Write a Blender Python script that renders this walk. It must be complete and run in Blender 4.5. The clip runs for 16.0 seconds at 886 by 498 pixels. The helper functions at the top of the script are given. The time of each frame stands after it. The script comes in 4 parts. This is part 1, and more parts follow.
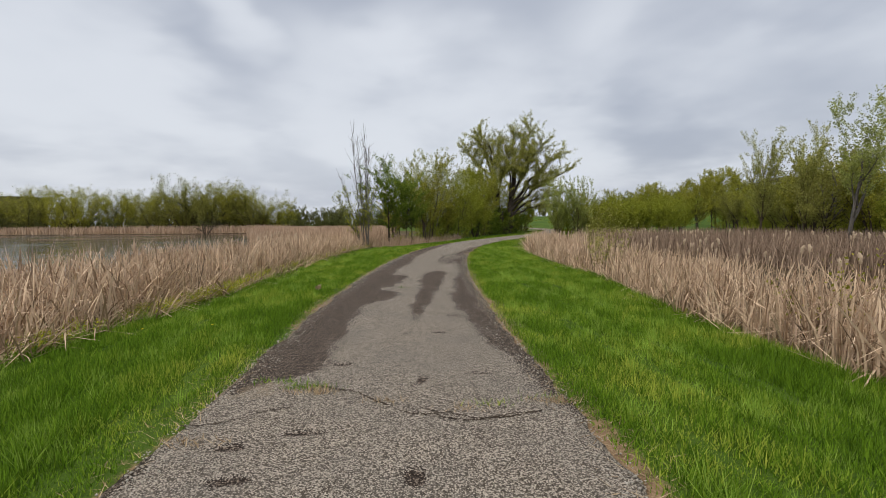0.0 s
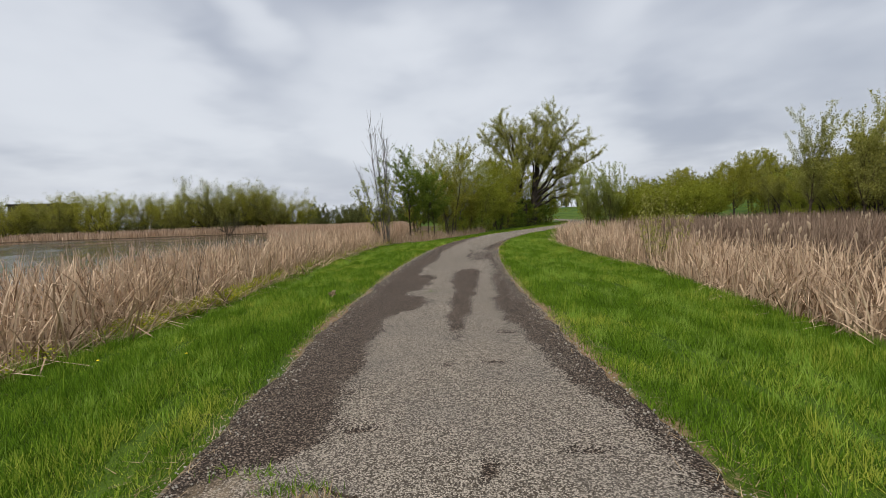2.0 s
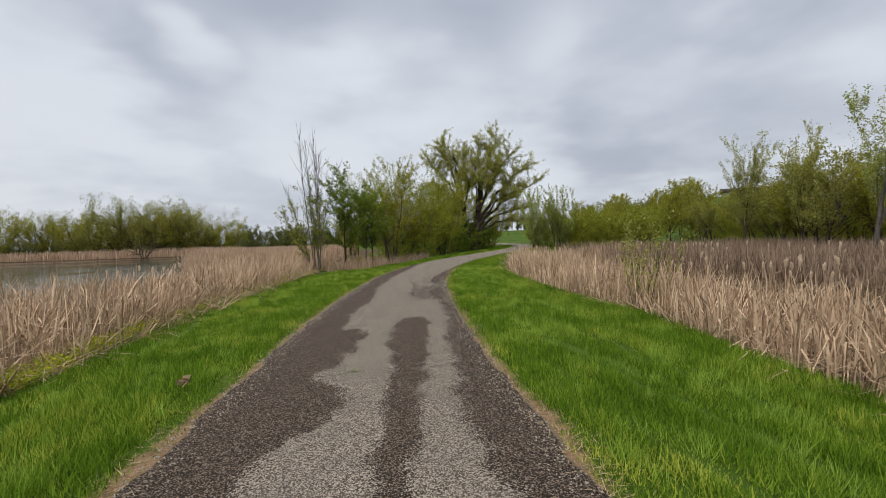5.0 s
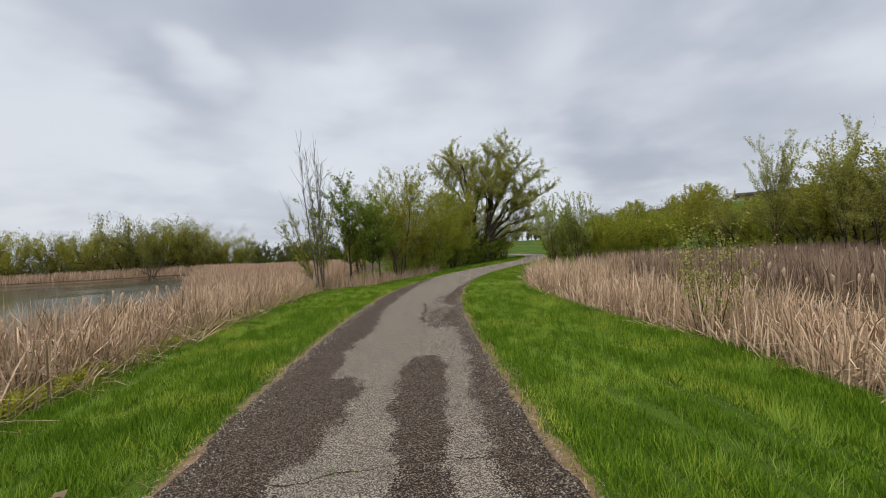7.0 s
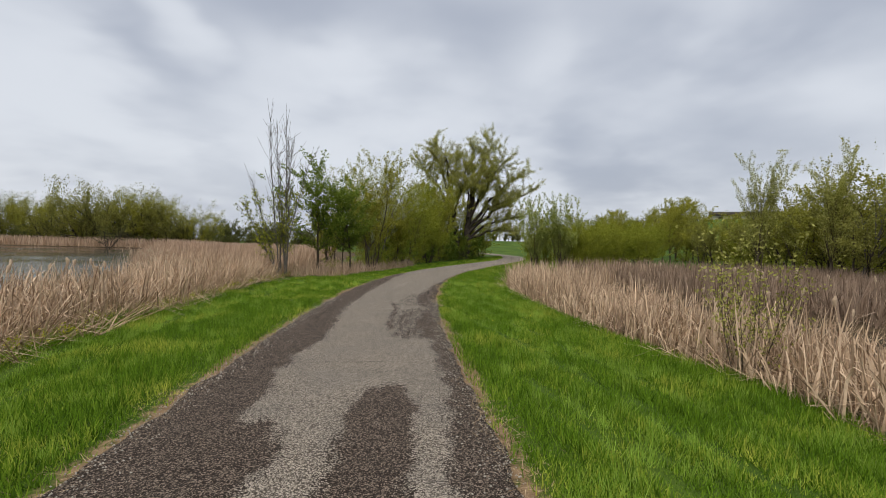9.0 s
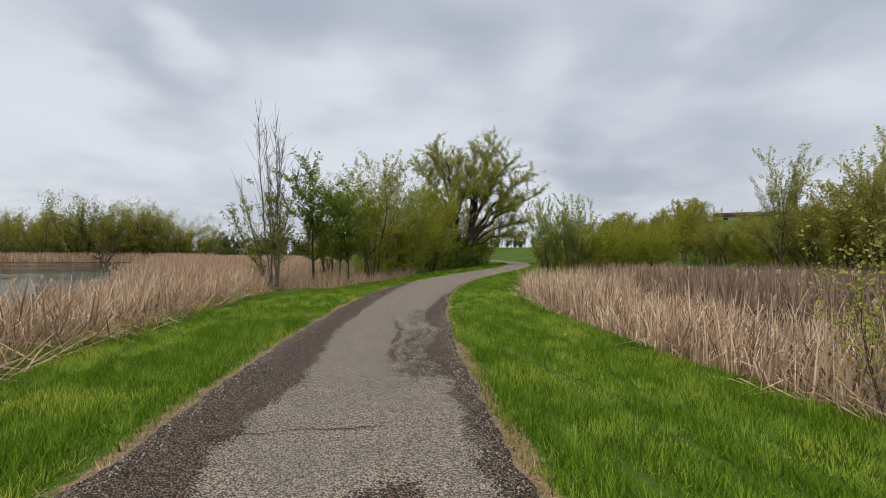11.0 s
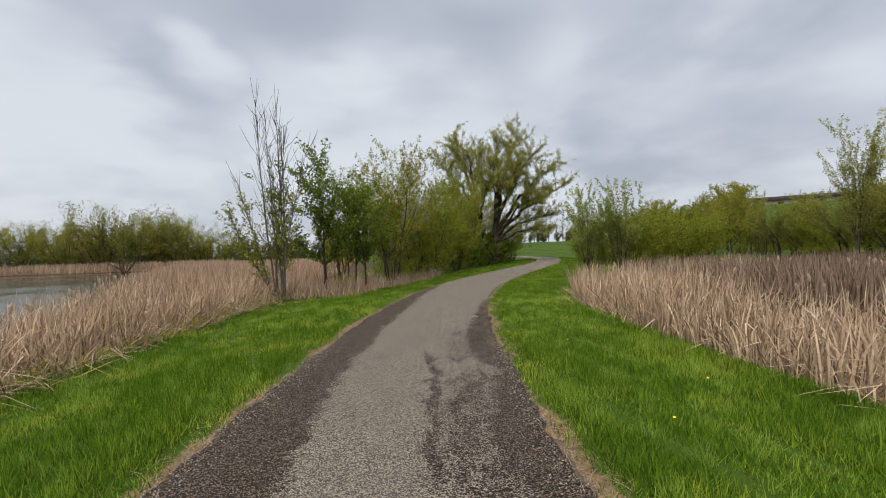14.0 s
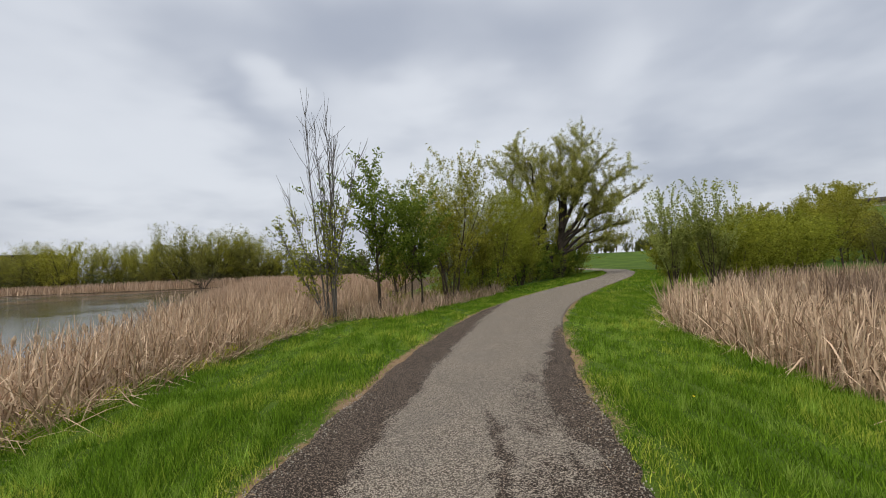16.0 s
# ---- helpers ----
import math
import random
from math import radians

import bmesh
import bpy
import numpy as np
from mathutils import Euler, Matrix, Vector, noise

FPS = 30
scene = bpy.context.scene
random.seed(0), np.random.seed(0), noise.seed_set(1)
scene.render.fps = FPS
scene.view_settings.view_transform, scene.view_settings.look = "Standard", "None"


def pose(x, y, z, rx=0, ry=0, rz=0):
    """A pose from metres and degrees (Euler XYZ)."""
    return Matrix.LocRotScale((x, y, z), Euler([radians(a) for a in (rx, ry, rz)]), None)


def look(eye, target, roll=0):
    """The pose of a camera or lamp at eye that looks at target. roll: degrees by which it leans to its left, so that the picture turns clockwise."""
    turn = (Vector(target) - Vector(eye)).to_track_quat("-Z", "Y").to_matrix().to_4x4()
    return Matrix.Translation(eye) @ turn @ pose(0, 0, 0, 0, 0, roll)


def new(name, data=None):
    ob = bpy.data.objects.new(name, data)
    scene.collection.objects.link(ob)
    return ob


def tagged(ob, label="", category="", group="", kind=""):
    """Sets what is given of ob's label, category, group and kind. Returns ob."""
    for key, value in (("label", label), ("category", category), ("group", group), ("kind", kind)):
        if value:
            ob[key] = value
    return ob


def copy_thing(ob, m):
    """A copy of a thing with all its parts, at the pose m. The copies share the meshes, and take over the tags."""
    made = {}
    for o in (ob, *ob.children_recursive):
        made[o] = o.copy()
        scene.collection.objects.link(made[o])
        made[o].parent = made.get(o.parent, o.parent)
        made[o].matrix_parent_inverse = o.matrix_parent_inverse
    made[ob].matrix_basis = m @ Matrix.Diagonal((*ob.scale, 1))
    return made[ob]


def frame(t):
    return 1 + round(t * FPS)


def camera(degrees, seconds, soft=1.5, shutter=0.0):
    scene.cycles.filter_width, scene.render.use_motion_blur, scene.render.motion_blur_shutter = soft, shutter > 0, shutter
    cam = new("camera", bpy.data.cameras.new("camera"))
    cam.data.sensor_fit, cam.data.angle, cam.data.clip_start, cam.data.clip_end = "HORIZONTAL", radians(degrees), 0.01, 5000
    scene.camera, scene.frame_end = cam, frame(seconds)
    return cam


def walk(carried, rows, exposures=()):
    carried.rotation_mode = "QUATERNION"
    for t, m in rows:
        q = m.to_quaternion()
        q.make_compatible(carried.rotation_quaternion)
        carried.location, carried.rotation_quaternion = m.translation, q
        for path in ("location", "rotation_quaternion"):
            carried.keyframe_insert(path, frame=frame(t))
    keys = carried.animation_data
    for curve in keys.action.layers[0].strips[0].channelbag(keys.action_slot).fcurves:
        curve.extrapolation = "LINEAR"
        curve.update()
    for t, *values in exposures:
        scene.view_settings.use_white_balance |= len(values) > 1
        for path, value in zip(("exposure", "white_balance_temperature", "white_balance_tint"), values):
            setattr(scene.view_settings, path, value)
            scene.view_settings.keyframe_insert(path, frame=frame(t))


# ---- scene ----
cam = camera(89.0, 16.0, soft=0.9)
PATH = [
    (0, (0.164, 0.486, 1.447), (0.123, 2.483, 1.334), -0.5),
    (0.5, (0.086, 0.964, 1.424), (-0.186, 2.945, 1.378), 1.4),
    (1, (-0.05, 1.432, 1.394), (-0.011, 3.429, 1.295), -2.1),
    (1.5, (-0.083, 1.826, 1.378), (-0.115, 3.822, 1.264), -4.5),
    (2, (-0.174, 2.192, 1.37), (-0.306, 4.183, 1.235), -2.2),
    (2.5, (-0.212, 2.638, 1.388), (0.031, 4.619, 1.274), -1.5),
    (3, (-0.201, 3.054, 1.427), (-0.116, 5.051, 1.367), -2.4),
    (3.2, (-0.244, 3.224, 1.417), (-0.223, 5.223, 1.346), -1.1),
    (5.3, (-0.238, 5.502, 1.558), (-0.101, 7.497, 1.53), -1.9),
    (5.5, (-0.226, 5.692, 1.575), (-0.181, 7.692, 1.584), -4.4),
    (6, (-0.272, 6.114, 1.57), (-0.256, 8.114, 1.595), -0.9),
    (6.5, (-0.291, 6.586, 1.588), (0.072, 8.553, 1.602), -1.2),
    (7, (-0.246, 7.094, 1.595), (-0.154, 9.092, 1.604), -3.1),
    (7.5, (-0.275, 7.583, 1.552), (-0.029, 9.567, 1.525), -2.2),
    (8, (-0.187, 8.043, 1.561), (0.089, 10.024, 1.558), -3.3),
    (8.5, (-0.175, 8.525, 1.551), (-0.189, 10.525, 1.526), -0.5),
    (9, (-0.195, 9.03, 1.557), (0.003, 11.02, 1.543), 1.5),
    (9.2, (-0.181, 9.223, 1.541), (-0.008, 11.215, 1.499), 0.5),
    (11.3, (-0.248, 11.357, 1.509), (-0.047, 13.347, 1.533), -0.0),
    (11.5, (-0.263, 11.584, 1.526), (0.012, 13.565, 1.495), -2.7),
    (12, (-0.24, 12.088, 1.546), (-0.154, 14.086, 1.517), -5.1),
    (12.5, (-0.31, 12.623, 1.524), (-0.267, 14.622, 1.518), -1.3),
    (13, (-0.308, 13.204, 1.514), (-0.126, 15.196, 1.531), -3.5),
    (13.5, (-0.331, 13.736, 1.525), (-0.442, 15.733, 1.559), -2.1),
    (14, (-0.369, 14.272, 1.54), (-0.265, 16.27, 1.552), -1.8),
    (14.5, (-0.353, 14.83, 1.581), (-0.267, 16.826, 1.499), -1.3),
    (15, (-0.419, 15.284, 1.593), (-0.408, 17.283, 1.54), -0.8),
    (15.5, (-0.399, 15.688, 1.618), (-0.362, 17.687, 1.568), -2.9),
    (16, (-0.333, 16.12, 1.629), (-0.496, 18.111, 1.709), -2.6),
]
walk(cam, [(t, look(eye, target, roll)) for t, eye, target, roll in PATH])

# ---------------------------------------------------------------- sky and sun
SUN_EL, SUN_AZ = radians(52), radians(215)
world = bpy.data.worlds.new("overcast_sky")
scene.world = world
world.use_nodes = True


class Nodes:
    """A short hand for wiring nodes."""

    def __init__(self, tree):
        self.t = tree

    def add(self, kind):
        return self.t.nodes.new(kind)

    def attribute(self, name):
        n = self.add("ShaderNodeAttribute")
        n.attribute_name = name
        return n.outputs["Fac"]

    def put(self, node, socket, value):
        if hasattr(value, "is_output"):
            self.t.links.new(value, node.inputs[socket])
        else:
            if isinstance(value, tuple) and len(value) == 3 and node.inputs[socket].type == "RGBA":
                value = (*value, 1)
            node.inputs[socket].default_value = value

    def math(self, op, a, b=0.0, clamp=False):
        n = self.add("ShaderNodeMath")
        n.operation, n.use_clamp = op, clamp
        self.put(n, 0, a), self.put(n, 1, b)
        return n.outputs[0]

    def vec(self, op, a, b=(0, 0, 0)):
        n = self.add("ShaderNodeVectorMath")
        n.operation = op
        self.put(n, 0, a), self.put(n, 1, b)
        return n.outputs["Value"] if op in ("DOT_PRODUCT", "LENGTH") else n.outputs[0]

    def noise(self, vector, scale, detail=4.0, rough=0.55, distortion=0.0):
        n = self.add("ShaderNodeTexNoise")
        if vector is not None:
            self.put(n, "Vector", vector)
        self.put(n, "Scale", scale), self.put(n, "Detail", detail), self.put(n, "Roughness", rough), self.put(n, "Distortion", distortion)
        return n.outputs["Fac"]

    def ramp(self, value, lo, hi, smooth=True, to0=0.0, to1=1.0):
        n = self.add("ShaderNodeMapRange")
        n.interpolation_type = "SMOOTHSTEP" if smooth else "LINEAR"
        for k, v in (("Value", value), ("From Min", lo), ("From Max", hi), ("To Min", to0), ("To Max", to1)):
            self.put(n, k, v)
        return n.outputs[0]

    def mix(self, fac, a, b):
        n = self.add("ShaderNodeMix")
        n.data_type = "RGBA"
        self.put(n, 0, fac), self.put(n, 6, a), self.put(n, 7, b)
        return n.outputs[2]


def build_sky():
    n = Nodes(world.node_tree)
    way = n.add("ShaderNodeTexCoord").outputs["Generated"]
    sep = n.add("ShaderNodeSeparateXYZ")
    n.put(sep, 0, way)
    x, y, z = sep.outputs
    up = n.math("MAXIMUM", z, 0.0)
    lift = n.math("ADD", up, 0.22)
    flat = n.add("ShaderNodeCombineXYZ")
    n.put(flat, 0, n.math("DIVIDE", x, lift)), n.put(flat, 1, n.math("DIVIDE", y, lift)), n.put(flat, 2, 0.3)
    p = flat.outputs[0]
    big = n.noise(p, 0.9, 5, 0.5, 0.1)
    fine = n.noise(p, 2.0, 3.5, 0.48, 0.15)
    wisp = n.noise(p, 1.3, 3, 0.45)
    side = n.math("MULTIPLY", n.math("ARCTAN2", x, y), 57.2958)
    high = n.math("MULTIPLY", n.math("ARCSINE", z), 57.2958)
    side = n.math("ADD", side, n.math("MULTIPLY", n.math("SUBTRACT", fine, 0.5), 24.0))
    high = n.math("ADD", high, n.math("MULTIPLY", n.math("SUBTRACT", wisp, 0.5), 16.0))
    cloud = n.math("ADD", n.math("MULTIPLY", big, 0.5), n.math("MULTIPLY", fine, 0.5))
    total = n.math("MULTIPLY", n.ramp(cloud, 0.34, 0.66), 0.8)

    def bank(az, el, wide, tall, gain):
        a = n.math("DIVIDE", n.math("SUBTRACT", side, az), wide)
        e = n.math("DIVIDE", n.math("SUBTRACT", high, el), tall)
        far = n.math("SQRT", n.math("ADD", n.math("MULTIPLY", a, a), n.math("MULTIPLY", e, e)))
        return n.math("MULTIPLY", n.ramp(far, 1.0, 0.15), gain)

    # cloud banks of this day's sky: dark rolls overhead, a bright field to one side and a blue-grey bank to the other
    for one in ((-6, 29, 26, 8, 0.75), (-26, 19.5, 9, 5, 0.55), (-36, 26, 14, 6, 0.4), (-22.5, 22, 6, 3, -0.75), (-12, 19.5, 10, 6, -0.45), (-38, 12, 22, 12, -0.45), (-40, 7, 6, 2, 0.3),
                (9, 25, 14, 7, 0.4), (20, 22, 9, 6, -0.35), (24, 14, 16, 5, 0.45), (36, 10, 20, 6, 0.5), (38, 19, 10, 4, -0.1), (-8, 9, 24, 8, -0.25), (46, 23, 20, 9, 0.75)):
        total = n.math("ADD", total, bank(*one))
    total = n.ramp(total, -0.25, 1.5)
    grey = n.mix(total, (0.74, 0.775, 0.84), (0.43, 0.47, 0.56))
    # an overcast dome brightens towards the zenith
    dome = n.ramp(z, 0.5, 0.95, True, 1.0, 2.5)
    grey = n.mix(n.ramp(z, 0.5, 0.9), grey, n.vec("MULTIPLY", grey, (1.04, 0.98, 0.88)))
    scaled = n.vec("SCALE", grey)
    n.put(scaled.node, "Scale", dome)
    sky = n.add("ShaderNodeTexSky")
    sky.sky_type, sky.sun_disc, sky.sun_elevation, sky.sun_rotation = "NISHITA", False, SUN_EL, SUN_AZ
    sky.air_density, sky.dust_density = 1.5, 3.0
    haze = n.vec("SCALE", sky.outputs[0])
    haze.node.inputs["Scale"].default_value = 0.1
    under = n.ramp(z, -0.06, -0.01)
    col = n.mix(0.08, scaled, haze)
    bg = world.node_tree.nodes["Background"]
    n.put(bg, "Color", n.mix(under, (0.12, 0.14, 0.09), col))
    bg.inputs["Strength"].default_value = 1.0


build_sky()
sun_data = bpy.data.lights.new("sun", "SUN")
sun_data.energy, sun_data.angle, sun_data.color = 1.6, radians(40), (1.0, 0.925, 0.79)
sun = new("sun", sun_data)
sun.matrix_world = look((0, 0, 60), (60 * math.sin(SUN_AZ + math.pi) / math.tan(SUN_EL), 60 * math.cos(SUN_AZ + math.pi) / math.tan(SUN_EL), 0))


# ---------------------------------------------------------------- materials
def material(name, rough=0.8):
    m = bpy.data.materials.new(name)
    m.use_nodes = True
    b = m.node_tree.nodes["Principled BSDF"]
    b.inputs["Roughness"].default_value = rough
    b.inputs["Specular IOR Level"].default_value = 0.08
    return m, Nodes(m.node_tree), b


def bump(n, b, height, strength, distance):
    k = n.add("ShaderNodeBump")
    n.put(k, "Height", height), n.put(k, "Strength", strength), n.put(k, "Distance", distance)
    n.put(b, "Normal", k.outputs[0])


def leafy(name, low, high, shine=0.35, dry=None, rough=0.55):
    """Leaves or blades: a hue of its own for each, and light that shines through."""
    m, n, b = material(name, rough)
    rnd = n.add("ShaderNodeNewGeometry").outputs["Random Per Island"]
    col = n.mix(rnd, low, high)
    where = n.add("ShaderNodeTexCoord").outputs["Object"]
    patch = n.noise(where, 0.7, 3)
    if dry:
        col = n.mix(n.ramp(n.math("ADD", n.math("MULTIPLY", rnd, 0.35), patch), 0.70, 0.98), col, dry)
    shade = n.vec("SCALE", col)
    n.put(shade.node, "Scale", n.ramp(patch, 0.3, 0.7, True, 0.8, 1.15))
    n.put(b, "Base Color", shade)
    t = n.add("ShaderNodeBsdfTranslucent")
    n.put(t, "Color", shade)
    mx = n.add("ShaderNodeMixShader")
    n.put(mx, 0, shine)
    out = m.node_tree.nodes["Material Output"]
    m.node_tree.links.new(b.outputs[0], mx.inputs[1])
    m.node_tree.links.new(t.outputs[0], mx.inputs[2])
    m.node_tree.links.new(mx.outputs[0], out.inputs["Surface"])
    return m


def bark(name, low, high):
    m, n, b = material(name, 0.9)
    where = n.add("ShaderNodeTexCoord").outputs["Object"]
    mp = n.add("ShaderNodeMapping")
    n.put(mp, "Vector", where)
    mp.inputs["Scale"].default_value = (14, 14, 2.5)
    ridges = n.noise(mp.outputs[0], 1.6, 6, 0.65)
    blot = n.noise(where, 1.4, 3)
    n.put(b, "Base Color", n.mix(n.ramp(n.math("ADD", n.math("MULTIPLY", ridges, 0.7), n.math("MULTIPLY", blot, 0.3)), 0.3, 0.7), low, high))
    bump(n, b, ridges, 0.8, 0.02)
    return m


def asphalt():
    m, n, b = material("worn_chip_asphalt", 0.85)
    where = n.add("ShaderNodeTexCoord").outputs["Object"]
    wear = n.attribute("wear")
    stones = n.add("ShaderNodeTexVoronoi")
    n.put(stones, "Vector", where), n.put(stones, "Scale", 115.0), n.put(stones, "Randomness", 1.0)
    sep = n.add("ShaderNodeSeparateColor")
    n.put(sep, 0, stones.outputs["Color"])
    pick = sep.outputs[0]
    pits = n.noise(where, 120.0, 3, 0.7)
    blot = n.noise(where, 1.3, 5, 0.6)
    streak = n.add("ShaderNodeMapping")
    n.put(streak, "Vector", where)
    streak.inputs["Scale"].default_value = (1.0, 0.45, 1.0)
    ragged = n.noise(streak.outputs[0], 5.0, 10, 0.9)
    tarry = n.ramp(n.math("ADD", wear, n.math("ADD", n.math("MULTIPLY", n.math("SUBTRACT", ragged, 0.5), 2.4), n.math("MULTIPLY", n.math("SUBTRACT", 0.5, pick), 0.5))), 0.34, 0.68)
    pale = n.mix(n.ramp(pick, 0.2, 0.85), (0.066, 0.053, 0.04), (0.45, 0.392, 0.325))
    pale = n.mix(n.ramp(blot, 0.35, 0.75, True, 0.0, 0.35), pale, (0.17, 0.155, 0.14))
    dark = n.mix(n.ramp(pick, 0.42, 0.98), (0.021, 0.0145, 0.0105), (0.27, 0.212, 0.168))
    col = n.mix(tarry, pale, dark)
    gap = n.ramp(stones.outputs["Distance"], 0.45, 0.8)
    col = n.mix(n.math("MULTIPLY", gap, 0.75), col, (0.035, 0.03, 0.027))
    dust = n.attribute("dust")
    dusty = n.ramp(n.math("ADD", dust, n.math("MULTIPLY", n.math("SUBTRACT", ragged, 0.5), 1.0)), 0.45, 0.7)
    col = n.mix(n.math("MULTIPLY", dusty, 0.85), col, n.mix(pits, (0.16, 0.115, 0.07), (0.34, 0.27, 0.19)))
    n.put(b, "Base Color", col)
    hgt = n.math("SUBTRACT", n.math("MULTIPLY", n.math("SUBTRACT", 1.0, stones.outputs["Distance"]), n.math("ADD", 0.4, pick)), n.math("MULTIPLY", pits, 0.3))
    bump(n, b, hgt, 0.9, 0.008)
    return m


def earth():
    m, n, b = material("verge_soil_and_turf", 0.95)
    where = n.add("ShaderNodeTexCoord").outputs["Object"]
    marsh = n.attribute("marsh")
    bare = n.attribute("bare")
    a = n.noise(where, 0.25, 5, 0.6)
    c = n.noise(where, 7.0, 6, 0.7)
    f = n.noise(where, 70.0, 4, 0.7)
    turf = n.mix(n.ramp(a, 0.3, 0.7), (0.05, 0.095, 0.01), (0.10, 0.155, 0.018))
    turf = n.mix(n.ramp(f, 0.35, 0.7), n.mix(0.6, turf, (0.02, 0.04, 0.008)), turf)
    soil = n.mix(n.ramp(c, 0.3, 0.7), (0.10, 0.062, 0.036), (0.23, 0.155, 0.092))
    soil = n.mix(n.ramp(f, 0.4, 0.75), soil, (0.33, 0.23, 0.14))
    mud = n.mix(n.ramp(c, 0.3, 0.7), (0.035, 0.024, 0.015), (0.12, 0.085, 0.05))
    edge = n.ramp(n.math("ADD", bare, n.math("MULTIPLY", n.math("SUBTRACT", c, 0.5), 0.9)), 0.4, 0.65)
    col = n.mix(edge, turf, soil)
    n.put(b, "Base Color", n.mix(n.ramp(n.math("ADD", marsh, n.math("MULTIPLY", n.math("SUBTRACT", c, 0.5), 0.5)), 0.4, 0.6), col, mud))
    bump(n, b, n.math("ADD", c, n.math("MULTIPLY", f, 0.4)), 0.7, 0.03)
    return m


def pond():
    m, n, b = material("rippled_pond_water", 0.08)
    where = n.add("ShaderNodeTexCoord").outputs["Object"]
    mp = n.add("ShaderNodeMapping")
    n.put(mp, "Vector", where)
    mp.inputs["Scale"].default_value = (0.55, 1.6, 1)
    mp.inputs["Rotation"].default_value = (0, 0, radians(-35))
    w = n.noise(mp.outputs[0], 2.2, 4, 0.6, 0.5)
    gust = n.noise(where, 0.06, 3)
    b.inputs["Base Color"].default_value = (0.03, 0.032, 0.022, 1)
    b.inputs["Specular IOR Level"].default_value = 0.6
    n.put(b, "Roughness", n.ramp(gust, 0.35, 0.65, True, 0.05, 0.2))
    bump(n, b, w, 0.24, 0.04)
    return m


def plain(name, low, high, scale=6.0, rough=0.8):
    m, n, b = material(name, rough)
    where = n.add("ShaderNodeTexCoord").outputs["Object"]
    n.put(b, "Base Color", n.mix(n.ramp(n.noise(where, scale, 5, 0.65), 0.3, 0.7), low, high))
    return m


ASPHALT, EARTH, WATER = asphalt(), earth(), pond()
GRASS = leafy("spring_grass", (0.042, 0.092, 0.006), (0.215, 0.375, 0.026), 0.3, (0.42, 0.44, 0.07))
COARSE = leafy("coarse_bright_grass", (0.16, 0.28, 0.025), (0.38, 0.52, 0.09), 0.35)
REED = leafy("dry_cattail_leaf", (0.18, 0.114, 0.067), (0.90, 0.685, 0.485), 0.1, (0.27, 0.19, 0.135), 0.8)
FAR_REED = leafy("dry_reed_far", (0.28, 0.185, 0.12), (0.78, 0.58, 0.42), 0.12, (0.26, 0.18, 0.125), 0.85)
FLUFF = leafy("cattail_fluff", (0.38, 0.27, 0.18), (0.70, 0.57, 0.42), 0.3, None, 0.95)
BARK_GREY = bark("grey_bark", (0.055, 0.05, 0.045), (0.19, 0.175, 0.155))
BARK_DARK = bark("dark_willow_bark", (0.022, 0.018, 0.015), (0.085, 0.07, 0.058))
BARK_BROWN = bark("brown_bark", (0.035, 0.027, 0.02), (0.12, 0.095, 0.07))
LEAF_DARK = leafy("dark_green_leaf", (0.065, 0.105, 0.015), (0.25, 0.32, 0.045), 0.5)
LEAF_MID = leafy("fresh_green_leaf", (0.12, 0.14, 0.014), (0.40, 0.42, 0.055), 0.55)
LEAF_OLIVE = leafy("olive_spring_leaf", (0.145, 0.15, 0.016), (0.45, 0.43, 0.07), 0.55)
LEAF_PALE = leafy("pale_blossom_leaf", (0.22, 0.25, 0.08), (0.52, 0.52, 0.30), 0.45)
LEAF_WILLOW = leafy("yellow_green_willow_leaf", (0.175, 0.18, 0.028), (0.54, 0.53, 0.155), 0.55)
LEAF_SILVER = leafy("silver_green_leaf", (0.17, 0.20, 0.04), (0.48, 0.52, 0.16), 0.55)
LEAF_FAR = leafy("far_olive_leaf", (0.13, 0.135, 0.028), (0.36, 0.35, 0.09), 0.5)
LEAF_RIDGE = leafy("dark_ridge_leaf", (0.075, 0.085, 0.028), (0.165, 0.17, 0.055), 0.35)
BROWN_REED = leafy("brown_marsh_reed", (0.125, 0.082, 0.057), (0.47, 0.35, 0.26), 0.1, (0.17, 0.12, 0.085), 0.85)
STALK = leafy("pale_reed_stalk", (0.32, 0.225, 0.15), (0.78, 0.60, 0.43), 0.08, None, 0.8)
STRAW = leafy("dead_straw", (0.20, 0.13, 0.07), (0.52, 0.40, 0.25), 0.1, None, 0.9)
YELLOW = leafy("yellow_weed", (0.20, 0.26, 0.025), (0.55, 0.52, 0.04), 0.4)
CRACK = plain("crack_soil", (0.02, 0.016, 0.012), (0.07, 0.05, 0.035), 30)
WALL = plain("brown_wall", (0.07, 0.05, 0.035), (0.11, 0.085, 0.06), 0.8)
ROOF = plain("dark_roof", (0.03, 0.026, 0.024), (0.06, 0.05, 0.045), 0.8)
PANE = plain("dark_pane", (0.02, 0.022, 0.025), (0.04, 0.045, 0.05), 2, 0.15)
PALE_WALL = plain("pale_wall", (0.5, 0.48, 0.45), (0.62, 0.6, 0.57), 1.0)
STONE = plain("pale_rubble", (0.22, 0.2, 0.17), (0.42, 0.39, 0.34), 5)


